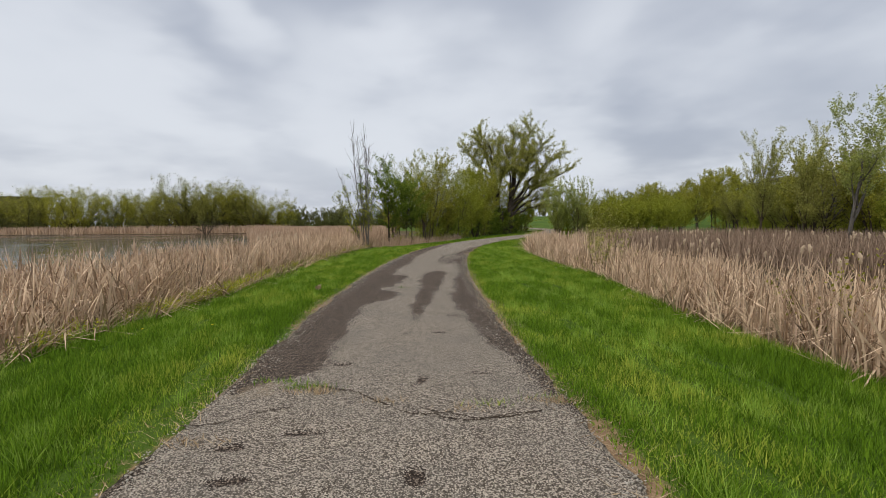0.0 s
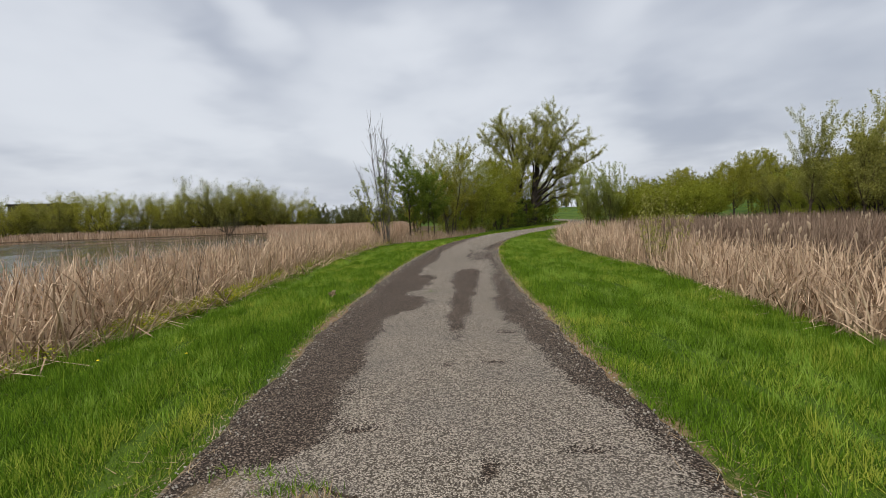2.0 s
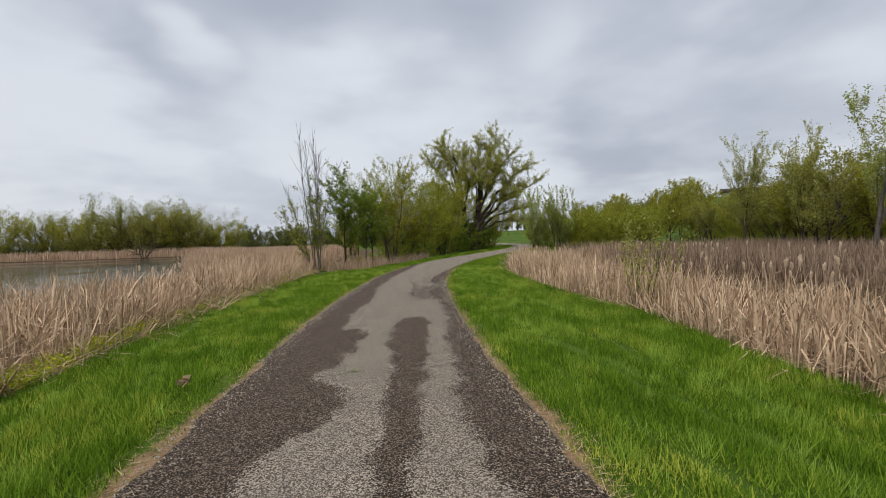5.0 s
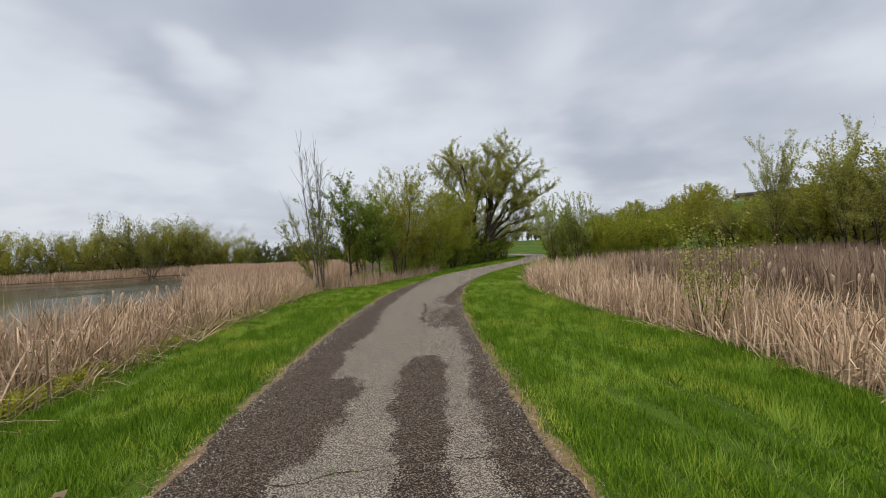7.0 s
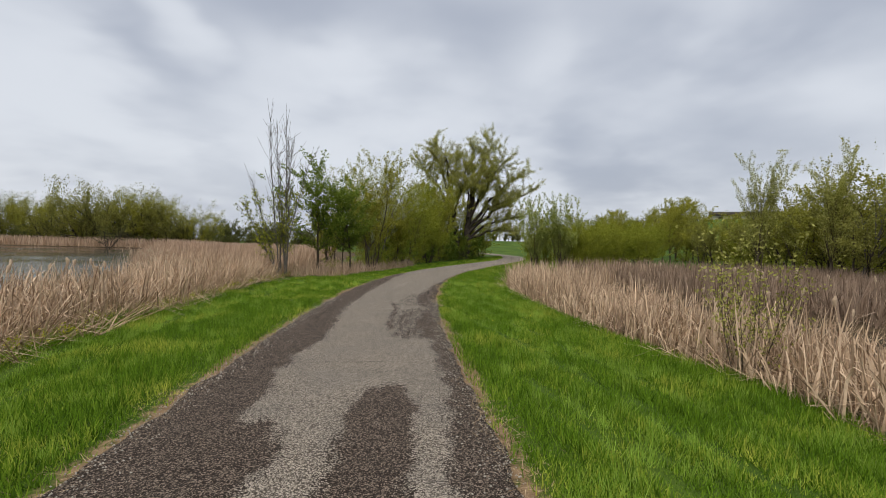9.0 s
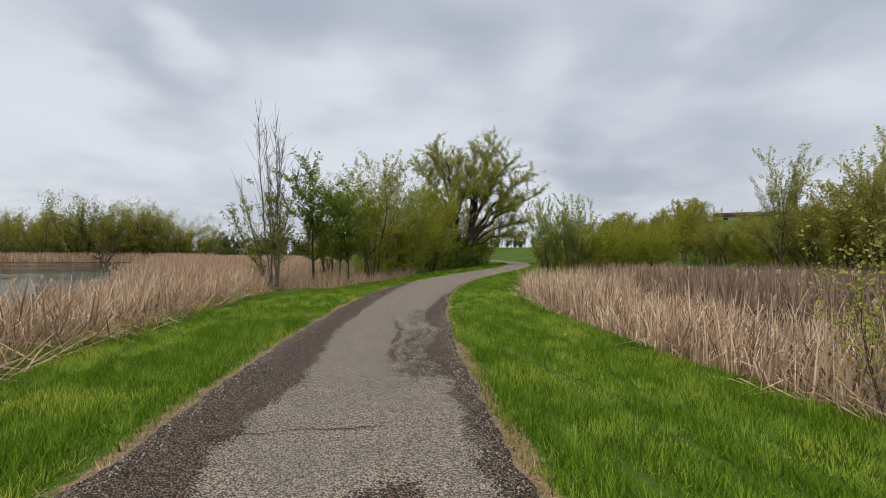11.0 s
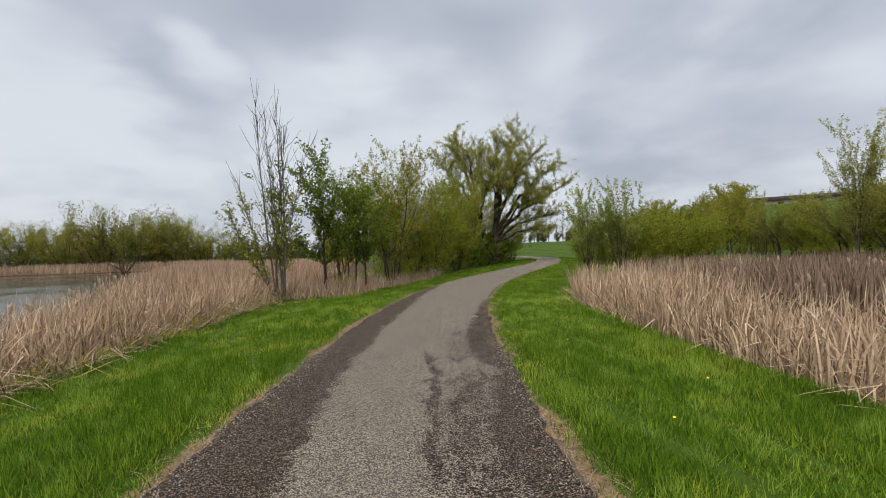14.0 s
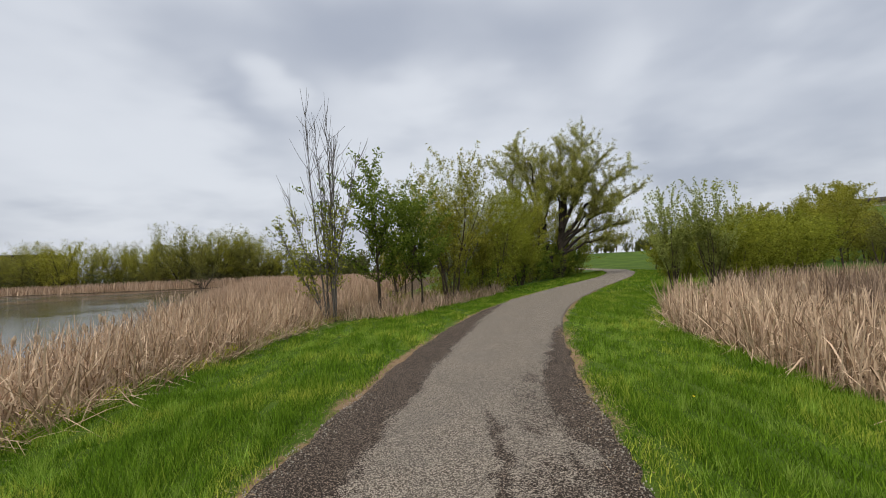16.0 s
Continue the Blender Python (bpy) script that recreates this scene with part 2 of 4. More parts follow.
# ---------------------------------------------------------------- mesh helpers
def mesh_from(name, verts, faces, mat):
    """verts (n, 3), faces (m, k): one mesh, quickly."""
    verts, faces = np.asarray(verts, np.float32).reshape(-1, 3), np.asarray(faces, np.int32)
    m, k = faces.shape
    me = bpy.data.meshes.new(name)
    me.vertices.add(len(verts)), me.loops.add(m * k), me.polygons.add(m)
    me.vertices.foreach_set("co", verts.ravel())
    me.loops.foreach_set("vertex_index", faces.ravel())
    me.polygons.foreach_set("loop_start", np.arange(m, dtype=np.int32) * k)
    me.materials.append(mat)
    me.update(calc_edges=True)
    return me


def part(name, me, parent, label=""):
    ob = new(name, me)
    ob.parent = parent
    return tagged(ob, label)


def smooth(me):
    me.polygons.foreach_set("use_smooth", np.ones(len(me.polygons), bool))
    return me


def step(e0, e1, v):
    t = np.clip((v - e0) / (e1 - e0), 0, 1)
    return t * t * (3 - 2 * t)


def wobble(x, y, size, seed=0):
    """Smooth waves without a period, for outlines and swells."""
    r = np.random.RandomState(seed + 77)
    s = 0
    for k in range(5):
        a, b, c = r.uniform(-1, 1, 3)
        f = 2 * math.pi / size * (0.6 + 0.5 * k)
        s = s + np.sin(f * (a * x + b * y) + 9 * c) / (1 + 0.6 * k)
    return s / 2.2


def ribbons(line, width, side):
    """line (n, k, 3), width (n, k), side (n, 3): n ribbons of k - 1 quads."""
    n, k, _ = line.shape
    off = side[:, None, :] * width[:, :, None] * 0.5
    v = np.stack([line - off, line + off], 2).reshape(-1, 3)
    base = (np.arange(n) * k * 2)[:, None] + np.arange(k - 1)[None] * 2
    return v, np.stack([base, base + 1, base + 3, base + 2], -1).reshape(-1, 4)


# ---------------------------------------------------------------- the lie of the land
PY = [-40, 3, 5, 8, 13, 17, 20, 24, 28, 32, 37, 44, 54, 61, 69, 78, 90, 100, 130]
PX = [0.9, -0.25, -0.45, -0.68, -0.85, -0.8, -0.68, -0.38, 0.17, 1.0, 2.55, 5.3, 9.6, 12.6, 15.6, 17.2, 15.5, 11, 4]


def path_x(y):
    y = np.asarray(y, float)
    return (np.interp(y - 1.2, PY, PX) + np.interp(y, PY, PX) * 2 + np.interp(y + 1.2, PY, PX)) / 4


def from_path(x, y):
    slope = (path_x(y + 0.5) - path_x(y - 0.5))
    return (x - path_x(y)) / np.sqrt(1 + slope ** 2)


def reed_left(y):
    """Where the reeds begin beyond the verge, on the pond's side."""
    return np.interp(y, [-10, 7, 11, 20, 32, 60], [-5.6, -5.75, -5.85, -6.5, -6.4, -6]) + wobble(y, 0 * y, 5, 3) * 0.22


def reed_right(y):
    return np.interp(y, [-10, 7, 14, 20, 24, 28, 32, 34], [4.6, 4.5, 4.75, 4.3, 4.25, 4.6, 5.7, 8]) + wobble(y, 0 * y, 4, 8) * 0.16


def shore_left(y):
    """The pond's near shore."""
    return np.minimum(np.interp(y, [-40, 0, 12, 22, 26, 30, 35, 45, 60, 80, 100, 200], [-9.5, -9.8, -9.8, -8.9, -9.4, -10.8, -14.5, -20, -27, -36, -44, -90]), -7.5)


def ground_z(x, y):
    x, y = np.asarray(x, float), np.asarray(y, float)
    d = from_path(x, y)
    a = np.abs(d) - 1.5
    z = -0.035 - 0.2 * step(0.3, 3.6, a) + 0.012 * wobble(x, y, 1.1, 5) * step(0.1, 0.6, a) + 0.03 * wobble(x, y, 3.7, 6) * step(0.3, 1.5, a)
    left = (d < 0) * step(0, 0.8, reed_left(y) - x + 0.4) * (y < 200)
    z = z - 0.14 * left
    far_bank = np.interp(x, [-160, -100, -50, -20], [112, 104, 102, 100]) + wobble(x, 0 * x, 30, 4) * 1.5
    wet = step(0, 1.5, shore_left(y) - x) * step(0, 2, far_bank - y) * (d < 0)
    z = z - 0.8 * wet
    right = (d > 0) * step(0, 0.8, x - reed_right(y) + 0.4) * step(39, 37, y)
    z = z - 0.1 * right
    gap = (d > 0) * step(0.0, 1.2, x - 7.4 - 0.9 * wobble(y, 0 * y, 9, 9)) * step(0, 1.5, 12.6 - x) * step(36, 33.5, y)
    z = z - 0.5 * gap
    az = np.degrees(np.arctan2(x, np.maximum(y, 1)))
    dist = np.hypot(x, y)
    hill = (4.0 + 9 * step(16, 36, az)) * step(-4, 8, az)
    z = z + hill * step(78, 190, dist) + 0.25 * step(60, 80, dist) * step(-4, 8, az)
    z = z + 0.5 * step(112, 150, y) * (x < 0)
    return z


def grid_lines(dense0, dense1, stepping, low, high, grow_by=1.16):
    v = list(np.arange(dense0, dense1 + 1e-6, stepping))
    g, p = stepping, dense1
    while p < high:
        g *= grow_by
        p += g
        v.append(p)
    g, p = stepping, dense0
    while p > low:
        g *= grow_by
        p -= g
        v.insert(0, p)
    return np.array(v)


def ground():
    xs, ys = grid_lines(-8, 9, 0.25, -1600, 1600, 1.12), grid_lines(-3, 42, 0.3, -900, 2200, 1.07)
    X, Y = np.meshgrid(xs, ys)
    Z = ground_z(X, Y)
    d = from_path(X, Y)
    Z = Z - 0.03 * (np.abs(d) < 1.4) * (Y < 128)
    n, m = len(xs), len(ys)
    i = (np.arange(m - 1)[:, None] * n + np.arange(n - 1)[None]).ravel()
    me = mesh_from("ground", np.stack([X, Y, Z], -1), np.stack([i, i + 1, i + n + 1, i + n], -1), EARTH)
    smooth(me)
    marsh = np.clip(((d < 0) & (X < reed_left(Y) - 0.2) & (Y < 112)) * 1.0 + ((d > 0) & (X > reed_right(Y) + 0.2) & (Y < 37) & (X < 34)) * 1.0, 0, 1)
    bare = step(0.42 + 0.12 * wobble(X, Y, 1.3, 13), 0.05, np.abs(d) - 1.44) * (0.72 + 0.4 * wobble(X, Y, 2.3, 12) + 0.15 * (d < 0) * step(10, 14, Y)) * (Y < 60)
    for key, v in (("marsh", marsh), ("bare", bare)):
        me.attributes.new(key, "FLOAT", "POINT").data.foreach_set("value", v.ravel().astype(np.float32))
    tagged(new("ground", me), "uneven turf and marsh soil running to the horizon", "ground", kind="structure")


# the tarry worn surface: its bounds across the path (0 left edge, 1 right edge) at each y
TAR_LEFT = [(4.3, 0.04), (4.7, 0.26), (8.2, 0.27), (8.8, 0.33), (9.2, 0.44), (9.7, 0.42), (10.2, 0.29), (10.9, 0.35), (11.5, 0.43), (12.5, 0.44), (13.0, 0.36), (13.4, 0.24), (13.8, 0.30), (14.5, 0.23), (15.5, 0.28), (16.5, 0.32), (18, 0.29), (20, 0.25), (24, 0.26), (28, 0.24), (33, 0.12), (36, 0.0)]
TAR_RIGHT = [(2.6, 0.99), (4.5, 0.94), (5.5, 0.89), (6.8, 0.85), (8, 0.80), (9.3, 0.78), (10, 0.83), (12, 0.845), (13, 0.88), (14, 0.91), (16.5, 0.88), (17.5, 0.81), (18, 0.80), (19, 0.85), (20, 0.91), (20.4, 0.84), (21, 0.82), (22, 0.79), (23.6, 0.83), (28.5, 0.96), (30, 1.0)]
TAR_MIDDLE = [(6.8, 0.58, 0.58), (7.5, 0.56, 0.62), (8.5, 0.53, 0.64), (10, 0.55, 0.69), (10.4, 0.58, 0.72), (11, 0.56, 0.74), (12.5, 0.56, 0.76), (13.2, 0.555, 0.785), (13.7, 0.60, 0.79), (14.15, 0.70, 0.70)]
TAR_STREAK = [(15.6, 0.66, 0.66), (16.5, 0.645, 0.67), (17.1, 0.635, 0.68), (18, 0.635, 0.69), (18.9, 0.63, 0.685), (20.2, 0.615, 0.665), (21.0, 0.59, 0.635), (21.4, 0.60, 0.60)]


def tar_wear(S, Y):
    def at(rows, k):
        q = np.array(rows)
        return np.interp(Y, q[:, 0], q[:, k])

    def over(a, b, e=0.05):
        return step(a - e, a + e, S) * step(b + e, b - e, S)

    wear = step(4.0, 4.6, Y) * step(36, 33, Y) * step(at(TAR_LEFT, 1) + 0.06, at(TAR_LEFT, 1) - 0.06, S)
    wear = np.maximum(wear, 0.95 * step(2.4, 4.2, Y) * step(30, 27, Y) * step(at(TAR_RIGHT, 1) - 0.07, at(TAR_RIGHT, 1) + 0.07, S))
    wear = np.maximum(wear, over(at(TAR_MIDDLE, 1), at(TAR_MIDDLE, 2)) * step(6.7, 7.1, Y) * step(14.3, 13.9, Y))
    wear = np.maximum(wear, 0.8 * over(at(TAR_STREAK, 1), at(TAR_STREAK, 2), 0.025) * step(16.2, 17.6, Y) * step(21.6, 21.0, Y))
    # scuffed ground beside the streak, and thin edges
    wear = np.maximum(wear, 0.62 * over(0.68, 1.1, 0.05) * step(15.6, 16.8, Y) * step(20.3, 19.6, Y))
    wear = np.maximum(wear, 0.5 * over(0.68, 0.9, 0.08) * step(18.9, 19.6, Y) * step(20.6, 19.9, Y))
    wear = np.maximum(wear, 0.5 * over(0.68, 1.1, 0.06) * step(20.3, 20.8, Y) * step(24.5, 22.5, Y))
    return np.maximum(wear, 0.7 * step(0.06, 0.02, S) * step(3.6, 3.0, Y))


# small tarry scars: x, y, half length across, half length along
SCARS = [(-0.46, 6.28, 0.1, 0.05), (0.0, 6.36, 0.12, 0.06), (0.2, 7.4, 0.16, 0.05), (-0.12, 4.55, 0.05, 0.1), (0.45, 4.75, 0.16, 0.05), (-0.05, 2.95, 0.06, 0.11),
         (-1.1, 2.9, 0.12, 0.06), (-1.07, 18.6, 0.07, 0.06), (-1.75, 18.4, 0.05, 0.05), (-0.9, 3.5, 0.2, 0.04), (-1.3, 3.3, 0.12, 0.05), (0.6, 5.9, 0.05, 0.12), (-0.95, 5.0, 0.1, 0.05)]


def tar_path():
    across = 48
    ys = np.concatenate([np.arange(-4, 28, 0.08), np.arange(30, 126, 0.4)])
    s = np.linspace(0, 1, across + 1)
    S, Y = np.meshgrid(s, ys)
    slope = path_x(ys + 0.5) - path_x(ys - 0.5)
    ca, sa = 1 / np.sqrt(1 + slope ** 2), slope / np.sqrt(1 + slope ** 2)
    half_l = 1.47 + 0.045 * wobble(ys, 0 * ys, 0.9, 20) + 0.03 * wobble(ys, 0 * ys, 0.33, 21)
    half_r = 1.47 + 0.045 * wobble(ys, 0 * ys, 0.8, 22) + 0.03 * wobble(ys, 0 * ys, 0.3, 23)
    off = -half_l[:, None] + (half_l + half_r)[:, None] * S
    X = path_x(ys)[:, None] + off * ca[:, None]
    YY = Y - off * sa[:, None]
    crown = 0.02 * (1 - (2 * S - 1) ** 2)
    base = ground_z(path_x(ys), ys)[:, None]
    wear = tar_wear(S + wobble(X, Y, 1.3, 30) * 0.012 + wobble(X, Y, 0.45, 31) * 0.014 + wobble(X, Y, 0.21, 32) * 0.012, Y + wobble(X, Y, 0.7, 33) * 0.2 + wobble(X, Y, 0.25, 34) * 0.1)
    pit = np.zeros_like(X)
    for x, y, w, l in SCARS:
        q = ((X - x) / w) ** 2 + ((YY - y) / l) ** 2
        pit = np.maximum(pit, step(2.2, 0.1, q * (1 + 0.5 * wobble(X, YY, 0.12, 39))))
    wear = np.maximum(wear, pit * 0.9)
    edge = np.minimum(S, 1 - S) * 2.94
    dust = step(0.10, 0.0, edge) * (0.5 + 0.4 * wobble(X, Y, 1.4, 35)) + 0.55 * step(1.2, 0.2, ((X + 1.5) / 0.35) ** 2 + ((Y - 4.4) / 0.35) ** 2)
    Z = base + 0.045 + crown - 0.012 * pit - 0.006 * wear + 0.004 * wobble(X, Y, 0.35, 36) + 0.006 * wobble(X, Y, 1.6, 37) - 0.02 * step(0.08, 0.0, edge)
    X = np.concatenate([X[:, :1], X, X[:, -1:]], 1)
    YY = np.concatenate([YY[:, :1], YY, YY[:, -1:]], 1)
    Z = np.concatenate([Z[:, :1] - 0.12, Z, Z[:, -1:] - 0.12], 1)
    wear, dust = (np.concatenate([q[:, :1], q, q[:, -1:]], 1) for q in (wear, dust))
    n, m = X.shape[1], X.shape[0]
    i = (np.arange(m - 1)[:, None] * n + np.arange(n - 1)[None]).ravel()
    me = mesh_from("path", np.stack([X, YY, Z], -1), np.stack([i, i + 1, i + n + 1, i + n], -1), ASPHALT)
    smooth(me)
    for key, v in (("wear", wear), ("dust", dust)):
        me.attributes.new(key, "FLOAT", "POINT").data.foreach_set("value", v.ravel().astype(np.float32))
    return tagged(new("path", me), "cracked grey chip-seal asphalt path with dark tarry wear", "path", kind="structure")


def path_top(x, y):
    s = (from_path(x, y) + 1.47) / 2.94
    return ground_z(path_x(y), y) + 0.045 + 0.02 * (1 - (2 * s - 1) ** 2)


def crack(path, points, width, seed):
    r = np.random.RandomState(seed)
    p = np.array(points, float)
    t = np.linspace(0, len(p) - 1, 40 * (len(p) - 1))
    x, y = np.interp(t, range(len(p)), p[:, 0]), np.interp(t, range(len(p)), p[:, 1])
    y = y + np.cumsum(r.normal(0, 0.008, len(t))) - np.linspace(0, 1, len(t)) * 0.02
    z = path_top(x, y) + 0.006
    w = width * 0.8 * r.uniform(0.1, 1.4, len(t))
    w[0] = w[-1] = 0.002
    v, f = ribbons(np.stack([x, y, z], -1)[None], w[None], np.array([[0.15, 0.99, 0]]))
    return part("crack", mesh_from("crack", v, f, CRACK), path)


ground()
path = tar_path()
for k, (pts, w) in enumerate((
        ([(-1.0, 4.35), (-0.6, 4.15), (-0.15, 3.85), (0.25, 3.85), (0.85, 4.05)], 0.03),
        ([(-0.1, 3.85), (0.35, 3.62), (0.75, 3.7)], 0.02),
        ([(-1.85, 3.55), (-1.4, 3.7), (-1.1, 3.95)], 0.025),
        ([(-2.2, 10.0), (-1.5, 10.25), (-0.9, 10.4), (-0.4, 10.45), (0.2, 10.5), (0.6, 10.45)], 0.02),
        ([(-1.9, 14.8), (-1.0, 14.9), (-0.4, 14.95), (0.4, 15.0)], 0.02),
        ([(-1.6, 7.9), (-1.2, 7.7), (-0.9, 7.75)], 0.02),
        ([(-2.0, 22.4), (-1.2, 22.5), (0.2, 22.3)], 0.015),
        ([(-0.2, 24.5), (0.1, 26.0), (0.15, 27.2)], 0.015))):
    crack(path, pts, w, 100 + k)


def sheet(name, x0, x1, y0, y1, z, label):
    me = mesh_from(name, [(x0, y0, z), (x1, y0, z), (x1, y1, z), (x0, y1, z)], [(0, 1, 2, 3)], WATER)
    tagged(new(name, me), label, "water", kind="structure")


sheet("pond_water", -190, -7, -60, 125, -0.52, "grey rippled pond water among dry reeds")
sheet("marsh_water", 6, 18, -10, 37, -0.5, "dark still water between the cattails")


# ---------------------------------------------------------------- grass
def blades(name, x, y, h, w, lean, mat, label, seed, zfun=ground_z):
    r = np.random.RandomState(seed)
    n = len(x)
    z = zfun(x, y) - 0.01
    a, b = r.uniform(0, 2 * math.pi, n), r.uniform(0, 2 * math.pi, n)
    side = np.stack([np.cos(a), np.sin(a), 0 * a], -1) * (w * 0.5)[:, None]
    p = np.stack([x, y, z], -1)
    tip = p + np.stack([np.cos(b) * lean * h, np.sin(b) * lean * h, h * np.sqrt(np.clip(1 - lean ** 2, 0.05, 1))], -1)
    v = np.stack([p - side, p + side, tip], 1).reshape(-1, 3)
    f = np.arange(3 * n).reshape(-1, 3)
    return tagged(new(name, mesh_from(name, v, f, mat)), label, "grass", kind="stuff")


def verge(name, left, y0, y1, density, tall, wide, seed, mat=GRASS, far=None):
    r = np.random.RandomState(seed)
    reach = far or 4.6
    n = int((y1 - y0) * reach * density)
    y = r.uniform(y0, y1, n)
    a = r.uniform(0.0, reach, n)
    slope = path_x(y + 0.5) - path_x(y - 0.5)
    k = np.sqrt(1 + slope ** 2)
    x = path_x(y) + (-(1.5 + a) if left else 1.5 + a) * k
    keep = (r.uniform(0, 1, n) < 0.3 + 0.7 * step(-0.05, 0.15, a - 0.07 - 0.06 * wobble(x, y, 1.2, seed)))
    if left:
        keep &= (x > reed_left(y) - r.uniform(0, 0.7, n))
    elif not far:
        keep &= (x < reed_right(y) + r.uniform(-0.1, 0.4, n)) | (y > 33)
    x, y, a = x[keep], y[keep], a[keep]
    n = len(x)
    tuft = wobble(x, y, 0.42, 41) * 0.7 + wobble(x, y, 1.5, 42) * 0.5
    h = tall * (0.7 + 0.75 * np.clip(tuft, -0.7, 1.2)) * r.uniform(0.5, 1.25, n) * (0.55 + 0.45 * step(0.0, 0.4, a))
    return blades(name, x, y, h, wide * r.uniform(0.7, 1.3, n), r.uniform(0.1, 0.85, n), mat, "bright green spring grass on the path verge", seed + 1)


verge("grass", True, 0.3, 10, 3600, 0.15, 0.010, 1)
verge("grass", False, 0.3, 10, 3600, 0.16, 0.010, 2)
verge("grass", True, 10, 23, 2600, 0.15, 0.012, 3)
verge("grass", False, 10, 23, 2600, 0.16, 0.012, 4)
verge("grass", True, 23, 42, 1000, 0.14, 0.018, 5)
verge("grass", False, 23, 40, 1000, 0.14, 0.018, 6, far=7.5)
verge("grass", True, -6, 0.3, 900, 0.14, 0.016, 11)
verge("grass", False, -6, 0.3, 900, 0.14, 0.016, 12)
verge("grass", True, 42, 75, 160, 0.16, 0.05, 7)
verge("grass", False, 40, 75, 160, 0.16, 0.05, 8, far=12)


def tufts(name, count, seed):
    """Taller, paler tussocks that stand out of the verge."""
    r = np.random.RandomState(seed)
    cy = r.uniform(1, 30, count)
    left = r.uniform(0, 1, count) < 0.45
    a = r.uniform(0.25, 3.6, count)
    cx = path_x(cy) + np.where(left, -1.5 - a, 1.5 + a)
    k = r.randint(25, 60, count)
    x = np.repeat(cx, k) + r.normal(0, 0.05, k.sum())
    y = np.repeat(cy, k) + r.normal(0, 0.05, k.sum())
    h = np.repeat(r.uniform(0.14, 0.26, count), k) * r.uniform(0.6, 1.1, k.sum())
    return blades(name, x, y, h, np.full(len(x), 0.007), r.uniform(0.1, 0.75, len(x)), COARSE, "tall pale green grass tussocks in the verge", seed + 1)


tufts("grass_tussock", 900, 50)


# ---------------------------------------------------------------- reeds
def reeds(name, x, y, tall, wide, seed, mat, label, broken=0.25, droop=0.35, knots=4, lean=0.16):
    """Dry cattail leaves: upright ribbons that lean, arch over or are broken and hang."""
    r = np.random.RandomState(seed)
    n = len(x)
    z = ground_z(x, y) - 0.03
    a = wobble(x, y, 1.7, seed) * 3.0 + r.normal(0, 1.5, n)
    way = np.stack([np.cos(a), np.sin(a), 0 * a], -1)
    ln = np.abs(r.normal(0, lean, n)) * (1 + 0.8 * wobble(x, y, 1.3, seed + 5)) + (r.uniform(0, 1, n) < lean * 0.6) * r.uniform(0.2, 0.7, n)
    ln = np.clip(ln, 0, 0.93)
    t = np.linspace(0, 1, knots)
    snap = r.uniform(0, 1, n) < broken
    arch = np.where(snap, 0, r.uniform(0, droop, n) ** 1.3)
    out = ln[:, None] * t + arch[:, None] * t ** 3
    rise = t[None] * np.sqrt(np.clip(1 - ln[:, None] ** 2, 0.2, 1)) - arch[:, None] * 0.6 * t ** 4
    at = r.uniform(0.25, 0.8, n)
    past = np.clip(t[None] - at[:, None], 0, 1) * snap[:, None]
    fall = r.uniform(0.2, 1.35, n)[:, None]
    out = out + past * 0.85
    rise = rise - past * (1 + fall * 0.25)
    line = np.stack([x, y, z], -1)[:, None, :] + way[:, None, :] * (out * tall[:, None])[:, :, None]
    line[:, :, 2] += np.maximum(rise * tall[:, None], 0.02)
    b = r.uniform(0, 2 * math.pi, n)
    side = np.stack([np.cos(b), np.sin(b), 0 * b], -1)
    w = (wide * r.uniform(0.6, 1.5, n))[:, None] * np.interp(t, [0, 0.7, 1], [1, 0.85, 0.12])[None]
    v, f = ribbons(line, w, side)
    return tagged(new(name, mesh_from(name, v, f, mat)), label, "reeds", kind="stuff")


def bed(count, box, inside, seed):
    r = np.random.RandomState(seed)
    x, y = r.uniform(box[0], box[1], count), r.uniform(box[2], box[3], count)
    clump = wobble(x, y, 1.1, seed) * 0.5 + wobble(x, y, 3.1, seed + 1) * 0.5
    keep = inside(x, y) & (r.uniform(-0.9, 0.5, count) < clump + 0.25)
    return x[keep], y[keep], r


DRY = "tangled dry beige cattail leaves standing at the water's edge"
x, y, r = bed(52000, (-12, -5, -4, 34), lambda x, y: (x < reed_left(y)) & (x > shore_left(y) - 0.6), 200)
reeds("cattail_reeds", x, y, np.interp(y, [0, 8, 12, 16, 20, 23, 26, 34], [1.25, 1.4, 1.45, 1.45, 1.35, 1.22, 1.38, 1.5]) * r.uniform(0.55, 1.15, len(x)) * (1 - 0.12 * step(0.6, 0, reed_left(y) - x)), np.full(len(x), 0.022), 201, REED, DRY, 0.5, 0.5, 5, 0.26)
x, y, r = bed(9000, (-7.2, -5, 0, 34), lambda x, y: (x < reed_left(y) + 0.25) & (x > reed_left(y) - 1.0), 204)
reeds("broken_reeds", x, y, r.uniform(0.5, 1.3, len(x)), np.full(len(x), 0.016), 205, REED, "broken dry reed stems fallen along the grass edge", 0.5, 0.4, 4, 0.75)
x, y, r = bed(90000, (-50, -3, 30, 104), lambda x, y: (x < reed_left(y) - 0.1 * (y - 34) * (y > 36)) & (x > shore_left(y)) & (from_path(x, y) < -4.6 - 0.8 * np.clip(y - 38, 0, 4)), 206)
reeds("far_cattail_reeds", x, y, r.uniform(0.9, 1.55, len(x)) * (0.85 + 0.2 * step(0, 3, x - shore_left(y))) + 0.002 * (y - 30), 0.022 + 0.0012 * (y - 30), 207, FAR_REED, DRY, 0.15, 0.3, 3)
